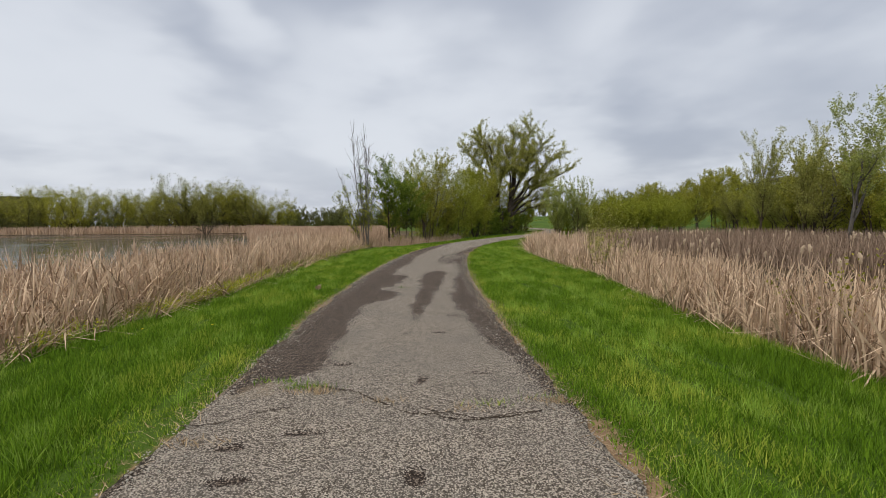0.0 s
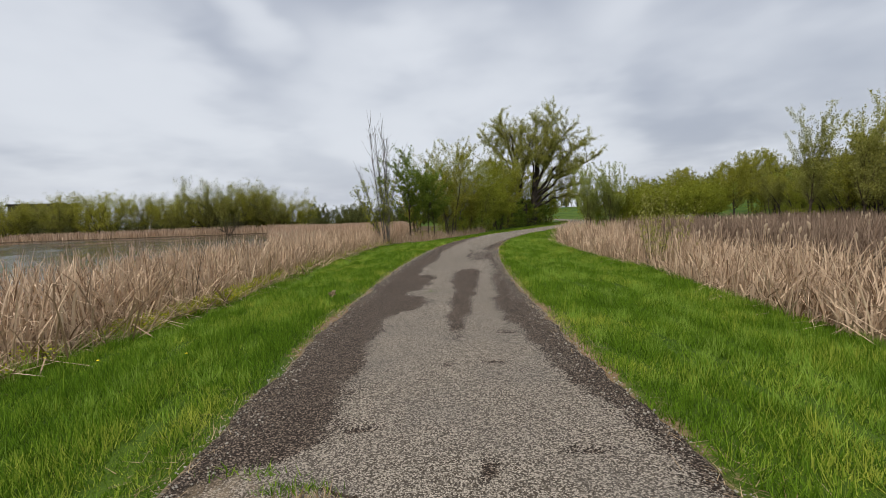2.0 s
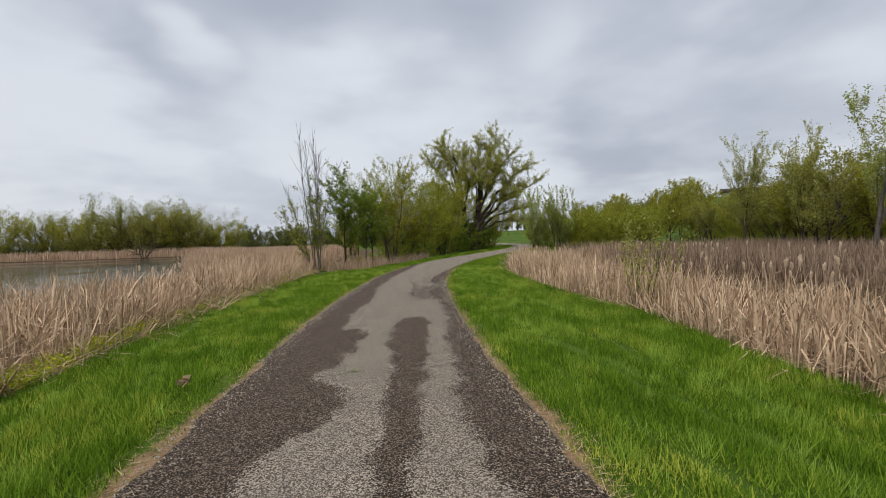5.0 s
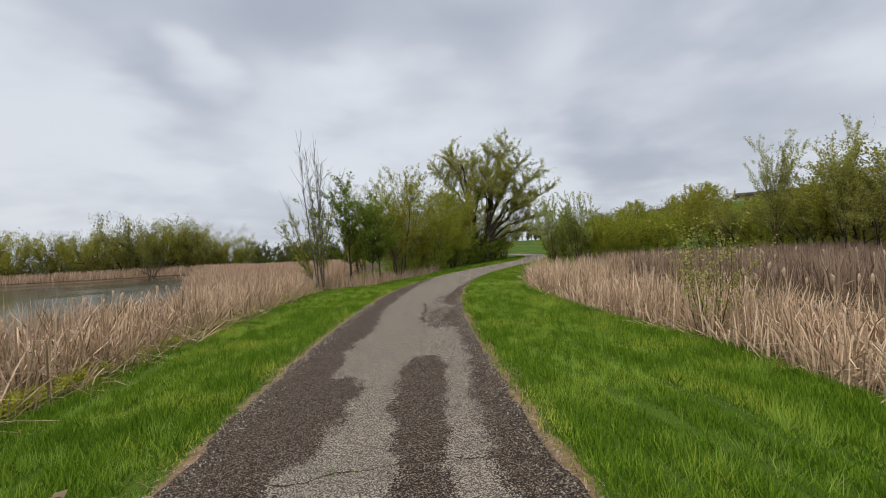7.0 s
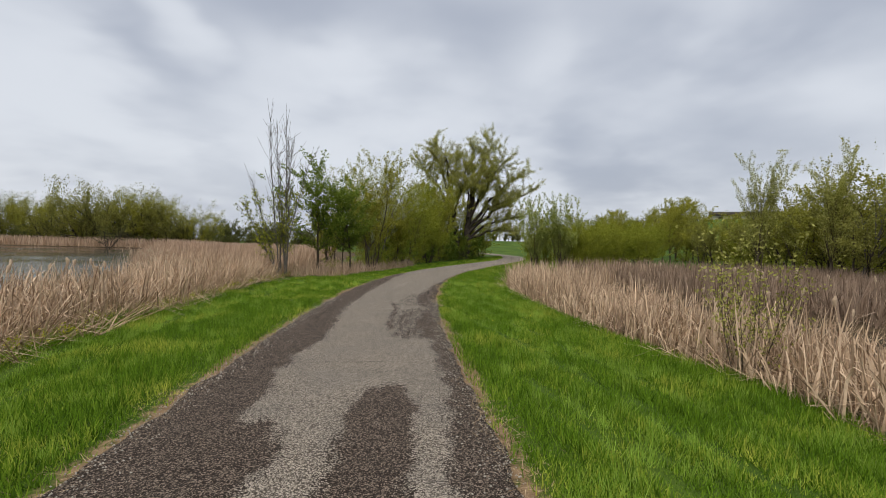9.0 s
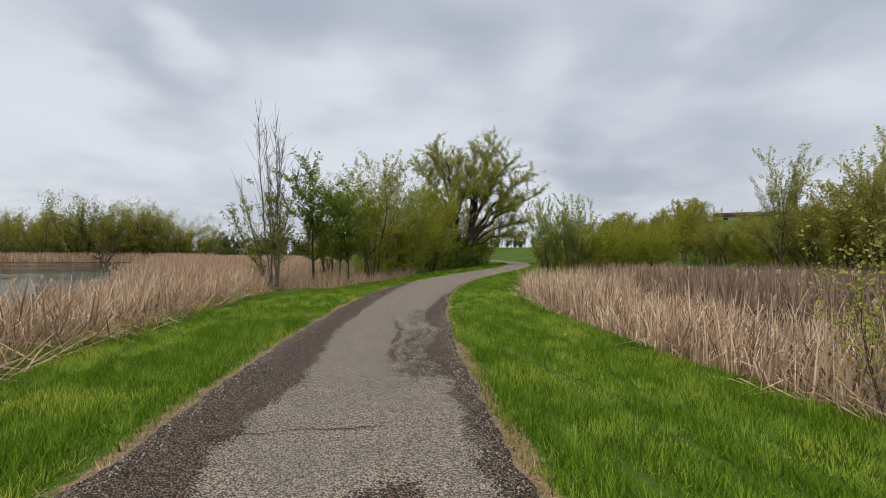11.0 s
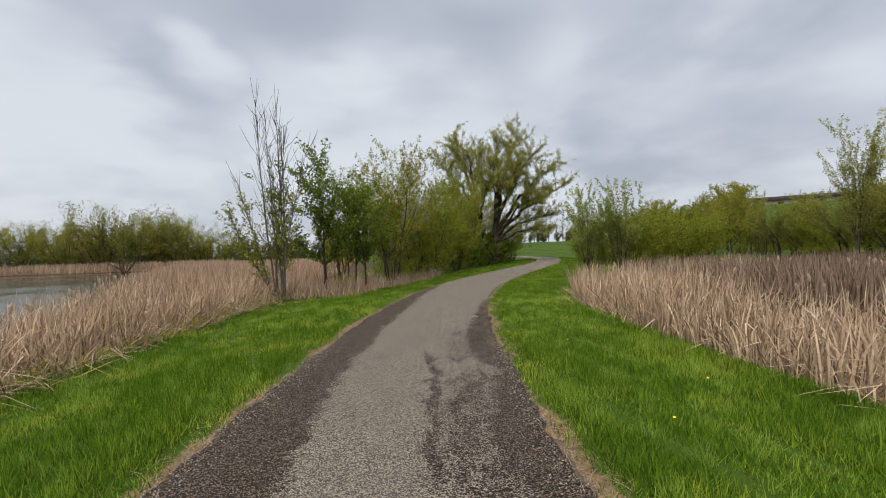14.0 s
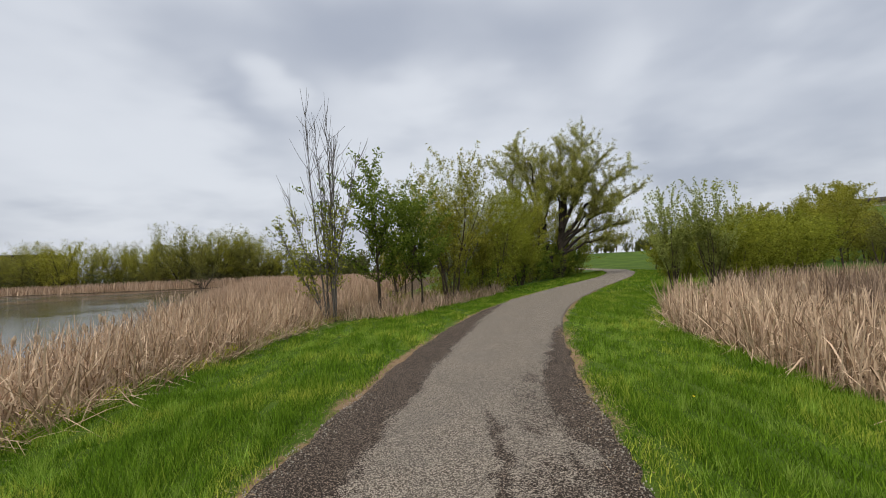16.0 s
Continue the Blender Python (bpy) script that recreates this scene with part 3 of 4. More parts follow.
x, y, r = bed(22000, (-190, -40, 100, 118), lambda x, y: y > np.interp(x, [-160, -100, -50, -20], [112, 104, 102, 100]) - 0.5 + wobble(x, 0 * x, 30, 4), 208)
reeds("pond_bank_reeds", x, y, r.uniform(1.4, 2.2, len(x)), np.full(len(x), 0.12), 209, FAR_REED, "belt of dry reeds on the far bank of the pond", 0.1, 0.2, 3)
x, y, r = bed(50000, (4, 10, -3, 34), lambda x, y: (x > reed_right(y)) & (x < 7.2 + 0.9 * wobble(y, 0 * y, 9, 9)), 210)
reeds("cattail_reeds", x, y, np.interp(y, [0, 6, 10, 14, 17, 21, 25, 34], [1.24, 1.24, 1.08, 0.98, 1.04, 1.12, 1.33, 1.45]) * r.uniform(0.55, 1.15, len(x)) * (1 - 0.15 * step(0.5, 0, x - reed_right(y))), np.full(len(x), 0.021), 211, REED, DRY, 0.42, 0.4, 5, 0.22)
x, y, r = bed(6000, (4, 6.5, 0, 30), lambda x, y: (x > reed_right(y) - 0.12) & (x < reed_right(y) + 0.9), 214)
reeds("broken_reeds", x, y, r.uniform(0.4, 1.2, len(x)), np.full(len(x), 0.016), 215, REED, "broken dry reed stems fallen along the grass edge", 0.5, 0.4, 4, 0.7)
x, y, r = bed(62000, (11, 40, -2, 40), lambda x, y: (x > 12.4 + 0.8 * wobble(y, 0 * y, 7, 13)) | (y > 36), 216)
reeds("far_cattail_reeds", x, y, r.uniform(0.85, 1.45, len(x)), np.full(len(x), 0.04), 217, BROWN_REED, "brownish dry reeds before the wood across the marsh", 0.2, 0.3, 3)
x, y, r = bed(5000, (6, 16, 30, 39), lambda x, y: (x > 7.6 + 0.5 * (y - 32)) & (y > 33 + 0.25 * (x - 7)) & (y < 38), 218)
reeds("cattail_reeds", x, y, r.uniform(1.1, 1.6, len(x)), np.full(len(x), 0.024), 219, REED, DRY, 0.2, 0.3, 3)

x, y, r = bed(16000, (-10, 1, 33, 50), lambda x, y: (from_path(x, y) < -4.2 - 0.3 * wobble(x, y, 3, 60)) & (from_path(x, y) > -9), 220)
reeds("dry_brush", x, y, r.uniform(0.3, 0.95, len(x)), np.full(len(x), 0.026), 221, FAR_REED, "dry reeds and dead stems around the thicket's feet", 0.4, 0.4, 3, 0.35)


# thick pale stalks that stand out of the tangle, some snapped across it
for left, seed in ((True, 230), (False, 234)):
    x, y, r = bed(8200 if left else 2600, (-9.6, -5, -2, 33) if left else (4, 8, -2, 33), (lambda x, y: (x < reed_left(y)) & (x > shore_left(y) + 0.4)) if left else (lambda x, y: (x > reed_right(y)) & (x < 7.3)), seed)
    reeds("reed_stalks", x, y, r.uniform(0.75, 1.5, len(x)) * (1.0 if left else 0.95), np.full(len(x), 0.024 if left else 0.02), seed + 1, STALK, "thick pale dry reed stalks standing out of the tangle", 0.5, 0.15, 5, 0.24)


def cattail():
    """One stalk with a burst, fluffy seed head."""
    base = new("cattail")
    stalk = [(0.007 * math.cos(k * 2.094), 0.007 * math.sin(k * 2.094), z) for z in (0, 1.3) for k in range(3)]
    part("stalk", mesh_from("stalk", stalk, [(0, 1, 4, 3), (1, 2, 5, 4), (2, 0, 3, 5)], REED), base)
    r = np.random.RandomState(5)
    v, f = [], []
    for k in range(9):
        t = k / 8
        q = 0.036 * math.sin(math.pi * (0.06 + 0.86 * t)) ** 0.7
        for j in range(7):
            a = j * 2 * math.pi / 7
            g = q * r.uniform(0.6, 1.4)
            v.append((g * math.cos(a) + 0.03 * t * t, g * math.sin(a), 1.26 + 0.2 * t))
    for k in range(8):
        for j in range(7):
            f.append((k * 7 + j, k * 7 + (j + 1) % 7, k * 7 + 7 + (j + 1) % 7, k * 7 + 7 + j))
    part("seed_head", mesh_from("seed_head", v, f, FLUFF), base, "pale burst fluffy seed head")
    return tagged(base, "dry cattail stalk with a burst fluffy seed head", "cattail", "cattails in the marsh")


def plant_cattails():
    r = np.random.RandomState(31)
    first = cattail()
    spots = []
    for _ in range(70):
        spots.append((r.uniform(6.4, 8.2), r.uniform(4, 32), r.uniform(0.75, 1.0)))
    for _ in range(60):
        spots.append((r.uniform(12.5, 15), r.uniform(6, 34), r.uniform(0.85, 1.05)))
    for _ in range(110):
        y = r.uniform(10, 42)
        spots.append((float(shore_left(y)) + r.uniform(-0.6, 1.6), y, r.uniform(0.7, 1.05)))
    for k, (x, y, s) in enumerate(spots):
        m = pose(x, y, float(ground_z(x, y)) - 0.03, r.normal(0, 5), r.normal(0, 5), r.uniform(0, 360)) @ Matrix.Scale(s, 4)
        if k:
            copy_thing(first, m)
        else:
            first.matrix_basis = m


plant_cattails()


# ---------------------------------------------------------------- trees
def grow(r, base, way, length, radius, level, top, segs, tips, upward, spread, kids, bend):
    """One limb of short tapering lengths, and its side limbs."""
    count = 5 if level > 1 else 4
    p, d = np.array(base, float), np.array(way, float)
    for k in range(count):
        d = d + r.normal(0, bend, 3) + np.array([0, 0, upward])
        d /= np.linalg.norm(d)
        q = p + d * length / count
        r0, r1 = radius * (1 - 0.8 * k / count), radius * (1 - 0.8 * (k + 1) / count)
        segs.append((*p, *q, r0, r1))
        if level and k >= (1 if level > 1 else 0):
            for _ in range(kids):
                e = r.normal(0, 1, 3)
                e -= d * e.dot(d)
                e /= np.linalg.norm(e) + 1e-9
                ang = spread * r.uniform(0.6, 1.25)
                w = d * math.cos(ang) + e * math.sin(ang)
                grow(r, p + (q - p) * r.uniform(0.2, 1), w, length * r.uniform(0.38, 0.62), r1 * 0.6, level - 1, top, segs, tips, upward, spread, kids, bend * 1.2)
        if level == 0:
            tips.append((*q, *d))
        p = q
    if level:
        tips.append((*p, *d))


def tubes(segs, thin=0.0, k=4):
    s = np.array(segs)
    s = s[s[:, 6] > thin]
    p, q = s[:, 0:3], s[:, 3:6]
    d = q - p
    d /= np.linalg.norm(d, axis=1)[:, None] + 1e-9
    u = np.cross(d, [0.31, 0.17, 0.93])
    u /= np.linalg.norm(u, axis=1)[:, None] + 1e-9
    w = np.cross(d, u)
    a = np.arange(k) * 2 * math.pi / k
    ring = u[:, None] * np.cos(a)[None, :, None] + w[:, None] * np.sin(a)[None, :, None]
    v = np.concatenate([p[:, None] + ring * s[:, 6][:, None, None], q[:, None] + ring * s[:, 7][:, None, None]], 1)
    b = (np.arange(len(s)) * 2 * k)[:, None]
    j = np.arange(k)
    f = np.stack([b + j, b + (j + 1) % k, b + k + (j + 1) % k, b + k + j], -1)
    return v.reshape(-1, 3), f.reshape(-1, 4)


def foliage(r, centres, per, scatter, size, flat=1.0, droop=0.0, twigs=None, reach=0.0):
    """Clumps of single leaves round the centres, or along the twigs that end there."""
    n = len(centres) * per
    off = r.normal(0, 1, (n, 3))
    off *= (scatter * 1.5 * r.uniform(0, 1, n) ** 0.5 / (np.linalg.norm(off, axis=1) + 1e-9))[:, None]
    c = np.repeat(centres, per, 0) + off * np.array([1, 1, flat])
    if twigs is not None:
        c -= np.repeat(twigs, per, 0) * r.uniform(-0.1, reach, n)[:, None]
    c[:, 2] -= droop * np.abs(r.normal(0, 1, n))
    a = r.normal(0, 1, (n, 3))
    a[:, 2] -= droop * 1.5
    a /= np.linalg.norm(a, axis=1)[:, None]
    b = np.cross(a, r.normal(0, 1, (n, 3)))
    b /= np.linalg.norm(b, axis=1)[:, None] + 1e-9
    s = size * r.uniform(0.6, 1.4, n)[:, None]
    v = np.stack([c - a * s * 0.5, c + b * s * 0.3, c + a * s * 0.5, c - b * s * 0.3], 1).reshape(-1, 3)
    return v, np.arange(4 * n).reshape(-1, 4)


def tree(name, label, seed, height, stems, mats, leaf, per, scatter, fan=0.25, levels=2, kids=2, upward=0.08, spread=0.7, bend=0.12, radius=0.06, low=0.0, high=99.0, thin=0.007, share=0.35, droop=0.0, base_w=0.2, group="", trunk=0.75):
    """A tree or bush: limbs in one part, clumps of leaves at some of the twig ends in another."""
    r = np.random.RandomState(seed)
    segs, tips = [], []
    for k in range(stems):
        a = r.uniform(0, 2 * math.pi) if stems < 3 else 2 * math.pi * (k + r.uniform(0, 0.7)) / stems
        f = fan * r.uniform(0.4, 1.2)
        way = (math.cos(a) * f, math.sin(a) * f, 1)
        h = height * (1 if k == 0 else r.uniform(0.65, 1.0)) * trunk
        grow(r, (math.cos(a) * base_w * (stems > 1), math.sin(a) * base_w * (stems > 1), -0.15), way, h, radius * (1 if k == 0 else r.uniform(0.6, 1)), levels, height, segs, tips, upward, spread, kids, bend)
    segs, tips = np.array(segs), np.array(tips)
    k = height / np.percentile(tips[:, 2], 98)
    segs[:, :6] *= k
    tips[:, :3] *= k
    ob = new(name)
    v, f = tubes(segs, thin)
    part("trunk", smooth(mesh_from("trunk", v, f, mats[0])), ob)
    t = tips[(tips[:, 2] > low) & (tips[:, 2] < min(high, height * 1.02))]
    t = t[r.uniform(0, 1, len(t)) < share]
    if len(t) and per:
        v, f = foliage(r, t[:, :3], per, scatter * 0.75, leaf, 0.9, droop, t[:, 3:6], scatter * 2.6)
        v[:, 2] = np.maximum(v[:, 2], 0.05)
        part("crown", mesh_from("crown", v, f, mats[1]), ob)
    return tagged(ob, label, "tree", group)


def stand(ob, x, y, s=1.0, turn=0.0, up=0.0):
    ob.matrix_basis = pose(x, y, float(ground_z(x, y)) + up, 0, 0, turn) @ Matrix.Scale(s, 4)
    return ob


def stand_copy(ob, x, y, s=1.0, turn=0.0, tall=1.0):
    m = pose(x, y, float(ground_z(x, y)), 0, 0, turn) @ Matrix.Diagonal((s, s, s * tall, 1))
    keep = ob.scale.copy()
    ob.scale = (1, 1, 1)
    made = copy_thing(ob, m)
    ob.scale = keep
    return made


# the group by the path: slender bare tree, dark green tree, thicket, great willow
def slender_tree():
    """Whip-like stems fanning from one foot, bare above."""
    r = np.random.RandomState(3)
    tips = []
    ob = new("slender_tree")
    for k, (ax, ay, h) in enumerate(((-0.09, 0.02, 8.8), (-0.03, 0.1, 8.1), (0.03, -0.08, 8.5), (0.08, 0.05, 7.7), (-0.3, 0.0, 5.6), (-0.5, -0.1, 4.4), (0.13, -0.05, 6.6), (-0.17, 0.15, 6.6), (0.0, 0.05, 7.2))):
        p, d = np.array([0.12 * ((k * 5) % 4 - 1.5), 0.1 * (k % 3 - 1), -0.2]), np.array([ax, ay, 1.0])
        d /= np.linalg.norm(d)
        segs = []
        n = 12
        for i in range(n):
            d = d + r.normal(0, 0.035, 3) + np.array([-0.012 * ax, 0, 0.012])
            d /= np.linalg.norm(d)
            q = p + d * h / n
            r0, r1 = (max(0.04 * (1 - j / n) ** 0.8, 0.009) for j in (i, i + 1))
            segs.append((*p, *q, r0, r1))
            for _ in range(5 if i > 1 else 0):
                e = r.normal(0, 1, 3)
                w = d + e * 0.33
                w /= np.linalg.norm(w)
                a, g = p + (q - p) * r.uniform(), h * r.uniform(0.06, 0.17)
                b = a + w * g * 0.5
                c = b + (w + np.array([0, 0, 0.3])) * g * 0.5
                segs.append((*a, *b, 0.011, 0.008))
                segs.append((*b, *c, 0.008, 0.005))
                tips.append((*b, *w))
                tips.append((*c, *w))
            p = q
        v, f = tubes(segs)
        part("stem", smooth(mesh_from("stem", v, f, BARK_GREY)), ob)
    t = np.array(tips)[:, :3]
    t = t[(t[:, 2] > 1.0) & (t[:, 2] < 4.7)]
    v, f = foliage(r, t, 8, 0.12, 0.095)
    part("crown", mesh_from("crown", v, f, LEAF_MID), ob, "small fresh leaves on the lower twigs")
    return tagged(ob, "slender many-stemmed tree, bare above with small leaves below", "tree")


stand(slender_tree(), -6.1, 33.0, 0.96)
stand(tree("alder_tree", "upright young tree with dark green leaves", 8, 6.8, 1, (BARK_BROWN, LEAF_DARK), 0.11, 24, 0.16, 0.05, 2, 3, 0.07, 0.7, 0.06, 0.09, 1.2, share=0.6, trunk=0.8), -4.75, 35.2)
stand(tree("alder_tree", "low young tree with dark green leaves", 9, 5.6, 2, (BARK_BROWN, LEAF_DARK), 0.105, 20, 0.15, 0.15, 2, 3, 0.06, 0.7, 0.08, 0.06, 1.2, share=0.5), -3.3, 36.8)

# the thicket runs along the path to the willow
CLUMP = "thicket by the path"
thick_a = stand(tree("thicket_tree", "many-stemmed spring tree with olive leaves", 21, 7.8, 5, (BARK_BROWN, LEAF_OLIVE), 0.10, 24, 0.15, 0.25, 2, 2, 0.08, 0.55, 0.1, 0.08, 1.4, share=0.55, group=CLUMP), -2.0, 40.5)
thick_b = stand(tree("thicket_tree", "spring tree with pale blossoming top in the thicket", 22, 8.6, 5, (BARK_GREY, LEAF_PALE), 0.095, 20, 0.14, 0.28, 2, 2, 0.08, 0.55, 0.1, 0.08, 2.2, share=0.6, group=CLUMP), -2.0, 43.8)
thick_c = stand(tree("thicket_tree", "dense spring tree with fresh green leaves in the thicket", 23, 7.2, 5, (BARK_BROWN, LEAF_MID), 0.105, 22, 0.15, 0.32, 2, 2, 0.06, 0.65, 0.12, 0.07, 0.9, share=0.5, group=CLUMP), 0.4, 47.5)
for k, (x, y, s, h) in enumerate(((-5.0, 41.8, 0.7, 1), (0.6, 53.0, 1.0, 1.0), (-2.4, 49.5, 1.0, 1.0), (4.4, 62, 1.2, 1.0), (2.2, 58, 1.1, 1.05), (5.0, 67, 1.2, 0.95), (-0.6, 45.4, 0.8, 0.9), (3.0, 55.5, 1.0, 0.85))):
    stand_copy((thick_a, thick_c, thick_b)[k % 3], x, y, s, 77 * k, h)

bush_a = stand(tree("undergrowth_bush", "low dense bush under the thicket trees", 24, 2.6, 6, (BARK_BROWN, LEAF_MID), 0.10, 14, 0.14, 0.7, 1, 3, 0.02, 0.8, 0.15, 0.03, share=0.7, group="undergrowth bushes"), -1.5, 43.0)
bush_b = stand(tree("undergrowth_bush", "low dark green bush under the thicket trees", 25, 2.4, 6, (BARK_BROWN, LEAF_DARK), 0.12, 12, 0.16, 0.7, 1, 3, 0.02, 0.8, 0.15, 0.03, share=0.7, group="undergrowth bushes"), -0.9, 46.0)
for k, (x, y, s) in enumerate(((-2.7, 40.6, 0.7), (-0.2, 49, 1.1), (1.0, 52, 1.1), (2.4, 56, 1.2), (3.8, 60, 1.3), (5.2, 64.5, 1.5), (6.4, 68.0, 1.6), (7.5, 71, 1.6), (-4.4, 37.4, 0.35), (9.8, 73, 1.7), (5.0, 70, 1.8), (8.8, 70.5, 1.9), (11.4, 74.5, 1.8), (7.0, 66.0, 1.3))):
    stand_copy((bush_a, bush_b)[k % 2], x, y, s, 50 * k)


def willow():
    """Two leaders with rounded lobes and long arms over the path."""
    r = np.random.RandomState(12)
    segs, tips = [], []
    ob = new("willow_tree")
    leaders = []

    def limb(start, end, r0, r1, rise, outer, twig):
        a, b = np.array(start, float), np.array(end, float)
        mid = a + (b - a) * 0.45 + np.array([0, 0, rise])
        n = 9
        pts = [(1 - t) ** 2 * a + 2 * t * (1 - t) * mid + t * t * b + r.normal(0, 0.12, 3) * (0 < t < 1) for t in np.linspace(0, 1, n + 1)]
        for i in range(n):
            q0, q1 = pts[i], pts[i + 1]
            w0, w1 = (r0 + (r1 - r0) * j / n for j in (i, i + 1))
            segs.append((*q0, *q1, w0, w1))
            if outer > 1:
                leaders.append(segs[-1])
            if i / n >= outer:
                d = (q1 - q0) / np.linalg.norm(q1 - q0)
                for _ in range(4):
                    e = r.normal(0, 1, 3)
                    e[2] = abs(e[2]) * 0.6
                    w = d * 0.7 + e / np.linalg.norm(e) * 0.9
                    grow(r, q0 + (q1 - q0) * r.uniform(), w / np.linalg.norm(w), twig * r.uniform(0.7, 1.3), max(w1 * 0.45, 0.035), 1, 17, segs, tips, 0.03, 0.6, 2, 0.14)

    limb((0, 0, -0.4), (0.5, 0, 6.5), 0.5, 0.32, 0, 2, 1)
    limb((-0.6, 0.4, -0.4), (-2.0, 0.3, 7.0), 0.46, 0.27, 0, 2, 1)
    for start, end, w, rise in (((0.5, 0, 6.3), (3.2, 0.2, 15.8), 0.33, 1.5), ((0.5, 0, 6.0), (0.9, 1.0, 14.8), 0.26, 0.5), ((0.4, 0, 5.0), (5.6, 0.6, 13.6), 0.26, 1.6), ((0.4, 0, 4.2), (7.0, -0.6, 11.2), 0.24, 1.4),
                                ((0.3, 0, 3.4), (8.7, 0.2, 9.3), 0.26, 1.0), ((0.2, 0, 2.6), (7.6, 1.0, 5.8), 0.2, 1.5), ((0.2, -0.2, 2.2), (6.0, -1.4, 3.6), 0.17, 1.6), ((0.3, -0.2, 4.4), (2.8, -3.0, 11.5), 0.2, 1.0),
                                ((-2.0, 0.3, 6.8), (-4.4, 0.4, 15.2), 0.25, 1.2), ((-1.9, 0.3, 6.0), (-6.2, 0.6, 12.4), 0.2, 1.4), ((-1.7, 0.3, 5.2), (-3.0, -2.0, 12.8), 0.2, 0.8), ((-1.4, 0.3, 4.0), (-6.0, -0.5, 8.5), 0.17, 1.4), ((-1.9, 0.3, 6.4), (-1.4, 1.2, 13.6), 0.18, 0.6),
                                ((0.3, 0, 5.5), (-0.4, -1.6, 11.4), 0.16, 0.6), ((-1.6, 0.3, 5.0), (-0.9, -1.8, 9.2), 0.14, 0.8), ((0.4, 0, 5.2), (2.0, -2.2, 9.0), 0.15, 0.9), ((0.3, 0, 3.8), (4.6, -2.2, 7.6), 0.15, 1.2), ((-1.5, 0.3, 4.4), (-3.8, -2.0, 7.0), 0.14, 1.0)):
        segs.clear()
        limb(start, end, w, 0.045, rise, 0.4, 2.1)
        v, f = tubes(segs, 0.008, 6)
        part("limb", smooth(mesh_from("limb", v, f, BARK_DARK)), ob)
    v, f = tubes(leaders, 0.0, 10)
    part("trunk", smooth(mesh_from("trunk", v, f, BARK_DARK)), ob, "thick dark furrowed twin trunk")
    t = np.array(tips)
    t = t[(t[:, 2] > 2.5) & (r.uniform(0, 1, len(t)) < 0.55)]
    v, f = foliage(r, t[:, :3], 16, 0.17, 0.13, 1.0, 0.06, t[:, 3:6], 0.6)
    part("crown", mesh_from("crown", v, f, LEAF_WILLOW), ob, "airy yellow-green spring leaves")
    return tagged(ob, "great old willow with dark limbs and airy yellow-green leaves", "tree")


stand(willow(), 8.6, 68)
for k, (x, y, s) in enumerate(((6.6, 70.5, 1.25), (9.5, 73, 1.2), (11.8, 76, 1.0), (3.5, 70, 1.3))):
    stand_copy((thick_c, thick_a)[k % 2], x, y, s, 100 * k, 0.9)

# right of the path: silver-green shrubs at the reeds' end, then a wood across the marsh
shrub = stand(tree("willow_shrub", "upright silver-green willow shrub by the reeds", 41, 5.4, 7, (BARK_BROWN, LEAF_SILVER), 0.085, 15, 0.1, 0.24, 2, 2, 0.12, 0.42, 0.06, 0.045, 1.3, share=0.45, group="willow shrubs", base_w=0.05), 9.3, 39.7)
stand_copy(shrub, 11.0, 39.2, 1.02, 130)
low_shrub = stand(tree("willow_shrub", "rounded yellow-green willow shrub by the reeds", 42, 3.9, 7, (BARK_BROWN, LEAF_MID), 0.095, 15, 0.13, 0.5, 2, 2, 0.05, 0.6, 0.1, 0.04, 0.4, share=0.45, group="willow shrubs", base_w=0.05), 12.6, 40.2)
for k, (x, y, s) in enumerate(((14.5, 42, 1.0), (10.4, 41.8, 0.8), (17, 44, 1.1), (19.5, 47, 1.15), (18.5, 58, 0.8), (21, 64, 1.0))):
    stand_copy(low_shrub, x, y, s, 63 * k)

WOOD = "wood across the marsh"
poplar = stand(tree("poplar_tree", "upright young poplar with sparse yellow-green leaves", 51, 9.8, 1, (BARK_BROWN, LEAF_WILLOW), 0.09, 26, 0.14, 0.03, 2, 4, 0.16, 0.5, 0.05, 0.12, 2.2, share=0.7, group=WOOD, trunk=0.85), 28.5, 42.7)
stand_copy(poplar, 25.2, 33.2, 0.86, 90)
airy = stand(tree("ash_tree", "tall airy tree with thin grey-green leaves", 52, 8.6, 1, (BARK_GREY, LEAF_SILVER), 0.085, 20, 0.13, 0.16, 3, 2, 0.1, 0.5, 0.08, 0.13, 3.2, share=0.25, group=WOOD), 21.1, 24.9)
stand_copy(airy, 22.6, 21.5, 1.0, 140)
stand(tree("bare_ash_tree", "grey ash tree still bare of leaves", 57, 8.2, 1, (BARK_GREY, LEAF_SILVER), 0.08, 2, 0.12, 0.1, 3, 2, 0.1, 0.5, 0.09, 0.12, 3.0, share=0.1, group=WOOD), 24.9, 31.0)
wood_a = stand(tree("wood_tree", "slim tree with yellow-green spring leaves", 53, 6.2, 2, (BARK_BROWN, LEAF_OLIVE), 0.11, 24, 0.19, 0.25, 2, 2, 0.08, 0.6, 0.1, 0.09, 1.6, thin=0.009, share=0.42, group=WOOD), 26.8, 37)
wood_b = stand(tree("wood_tree", "leaning slim tree with fresh spring leaves", 54, 5.6, 3, (BARK_DARK, LEAF_FAR), 0.11, 24, 0.19, 0.35, 2, 2, 0.07, 0.6, 0.12, 0.08, 1.3, thin=0.009, share=0.34, group=WOOD), 24.6, 31)
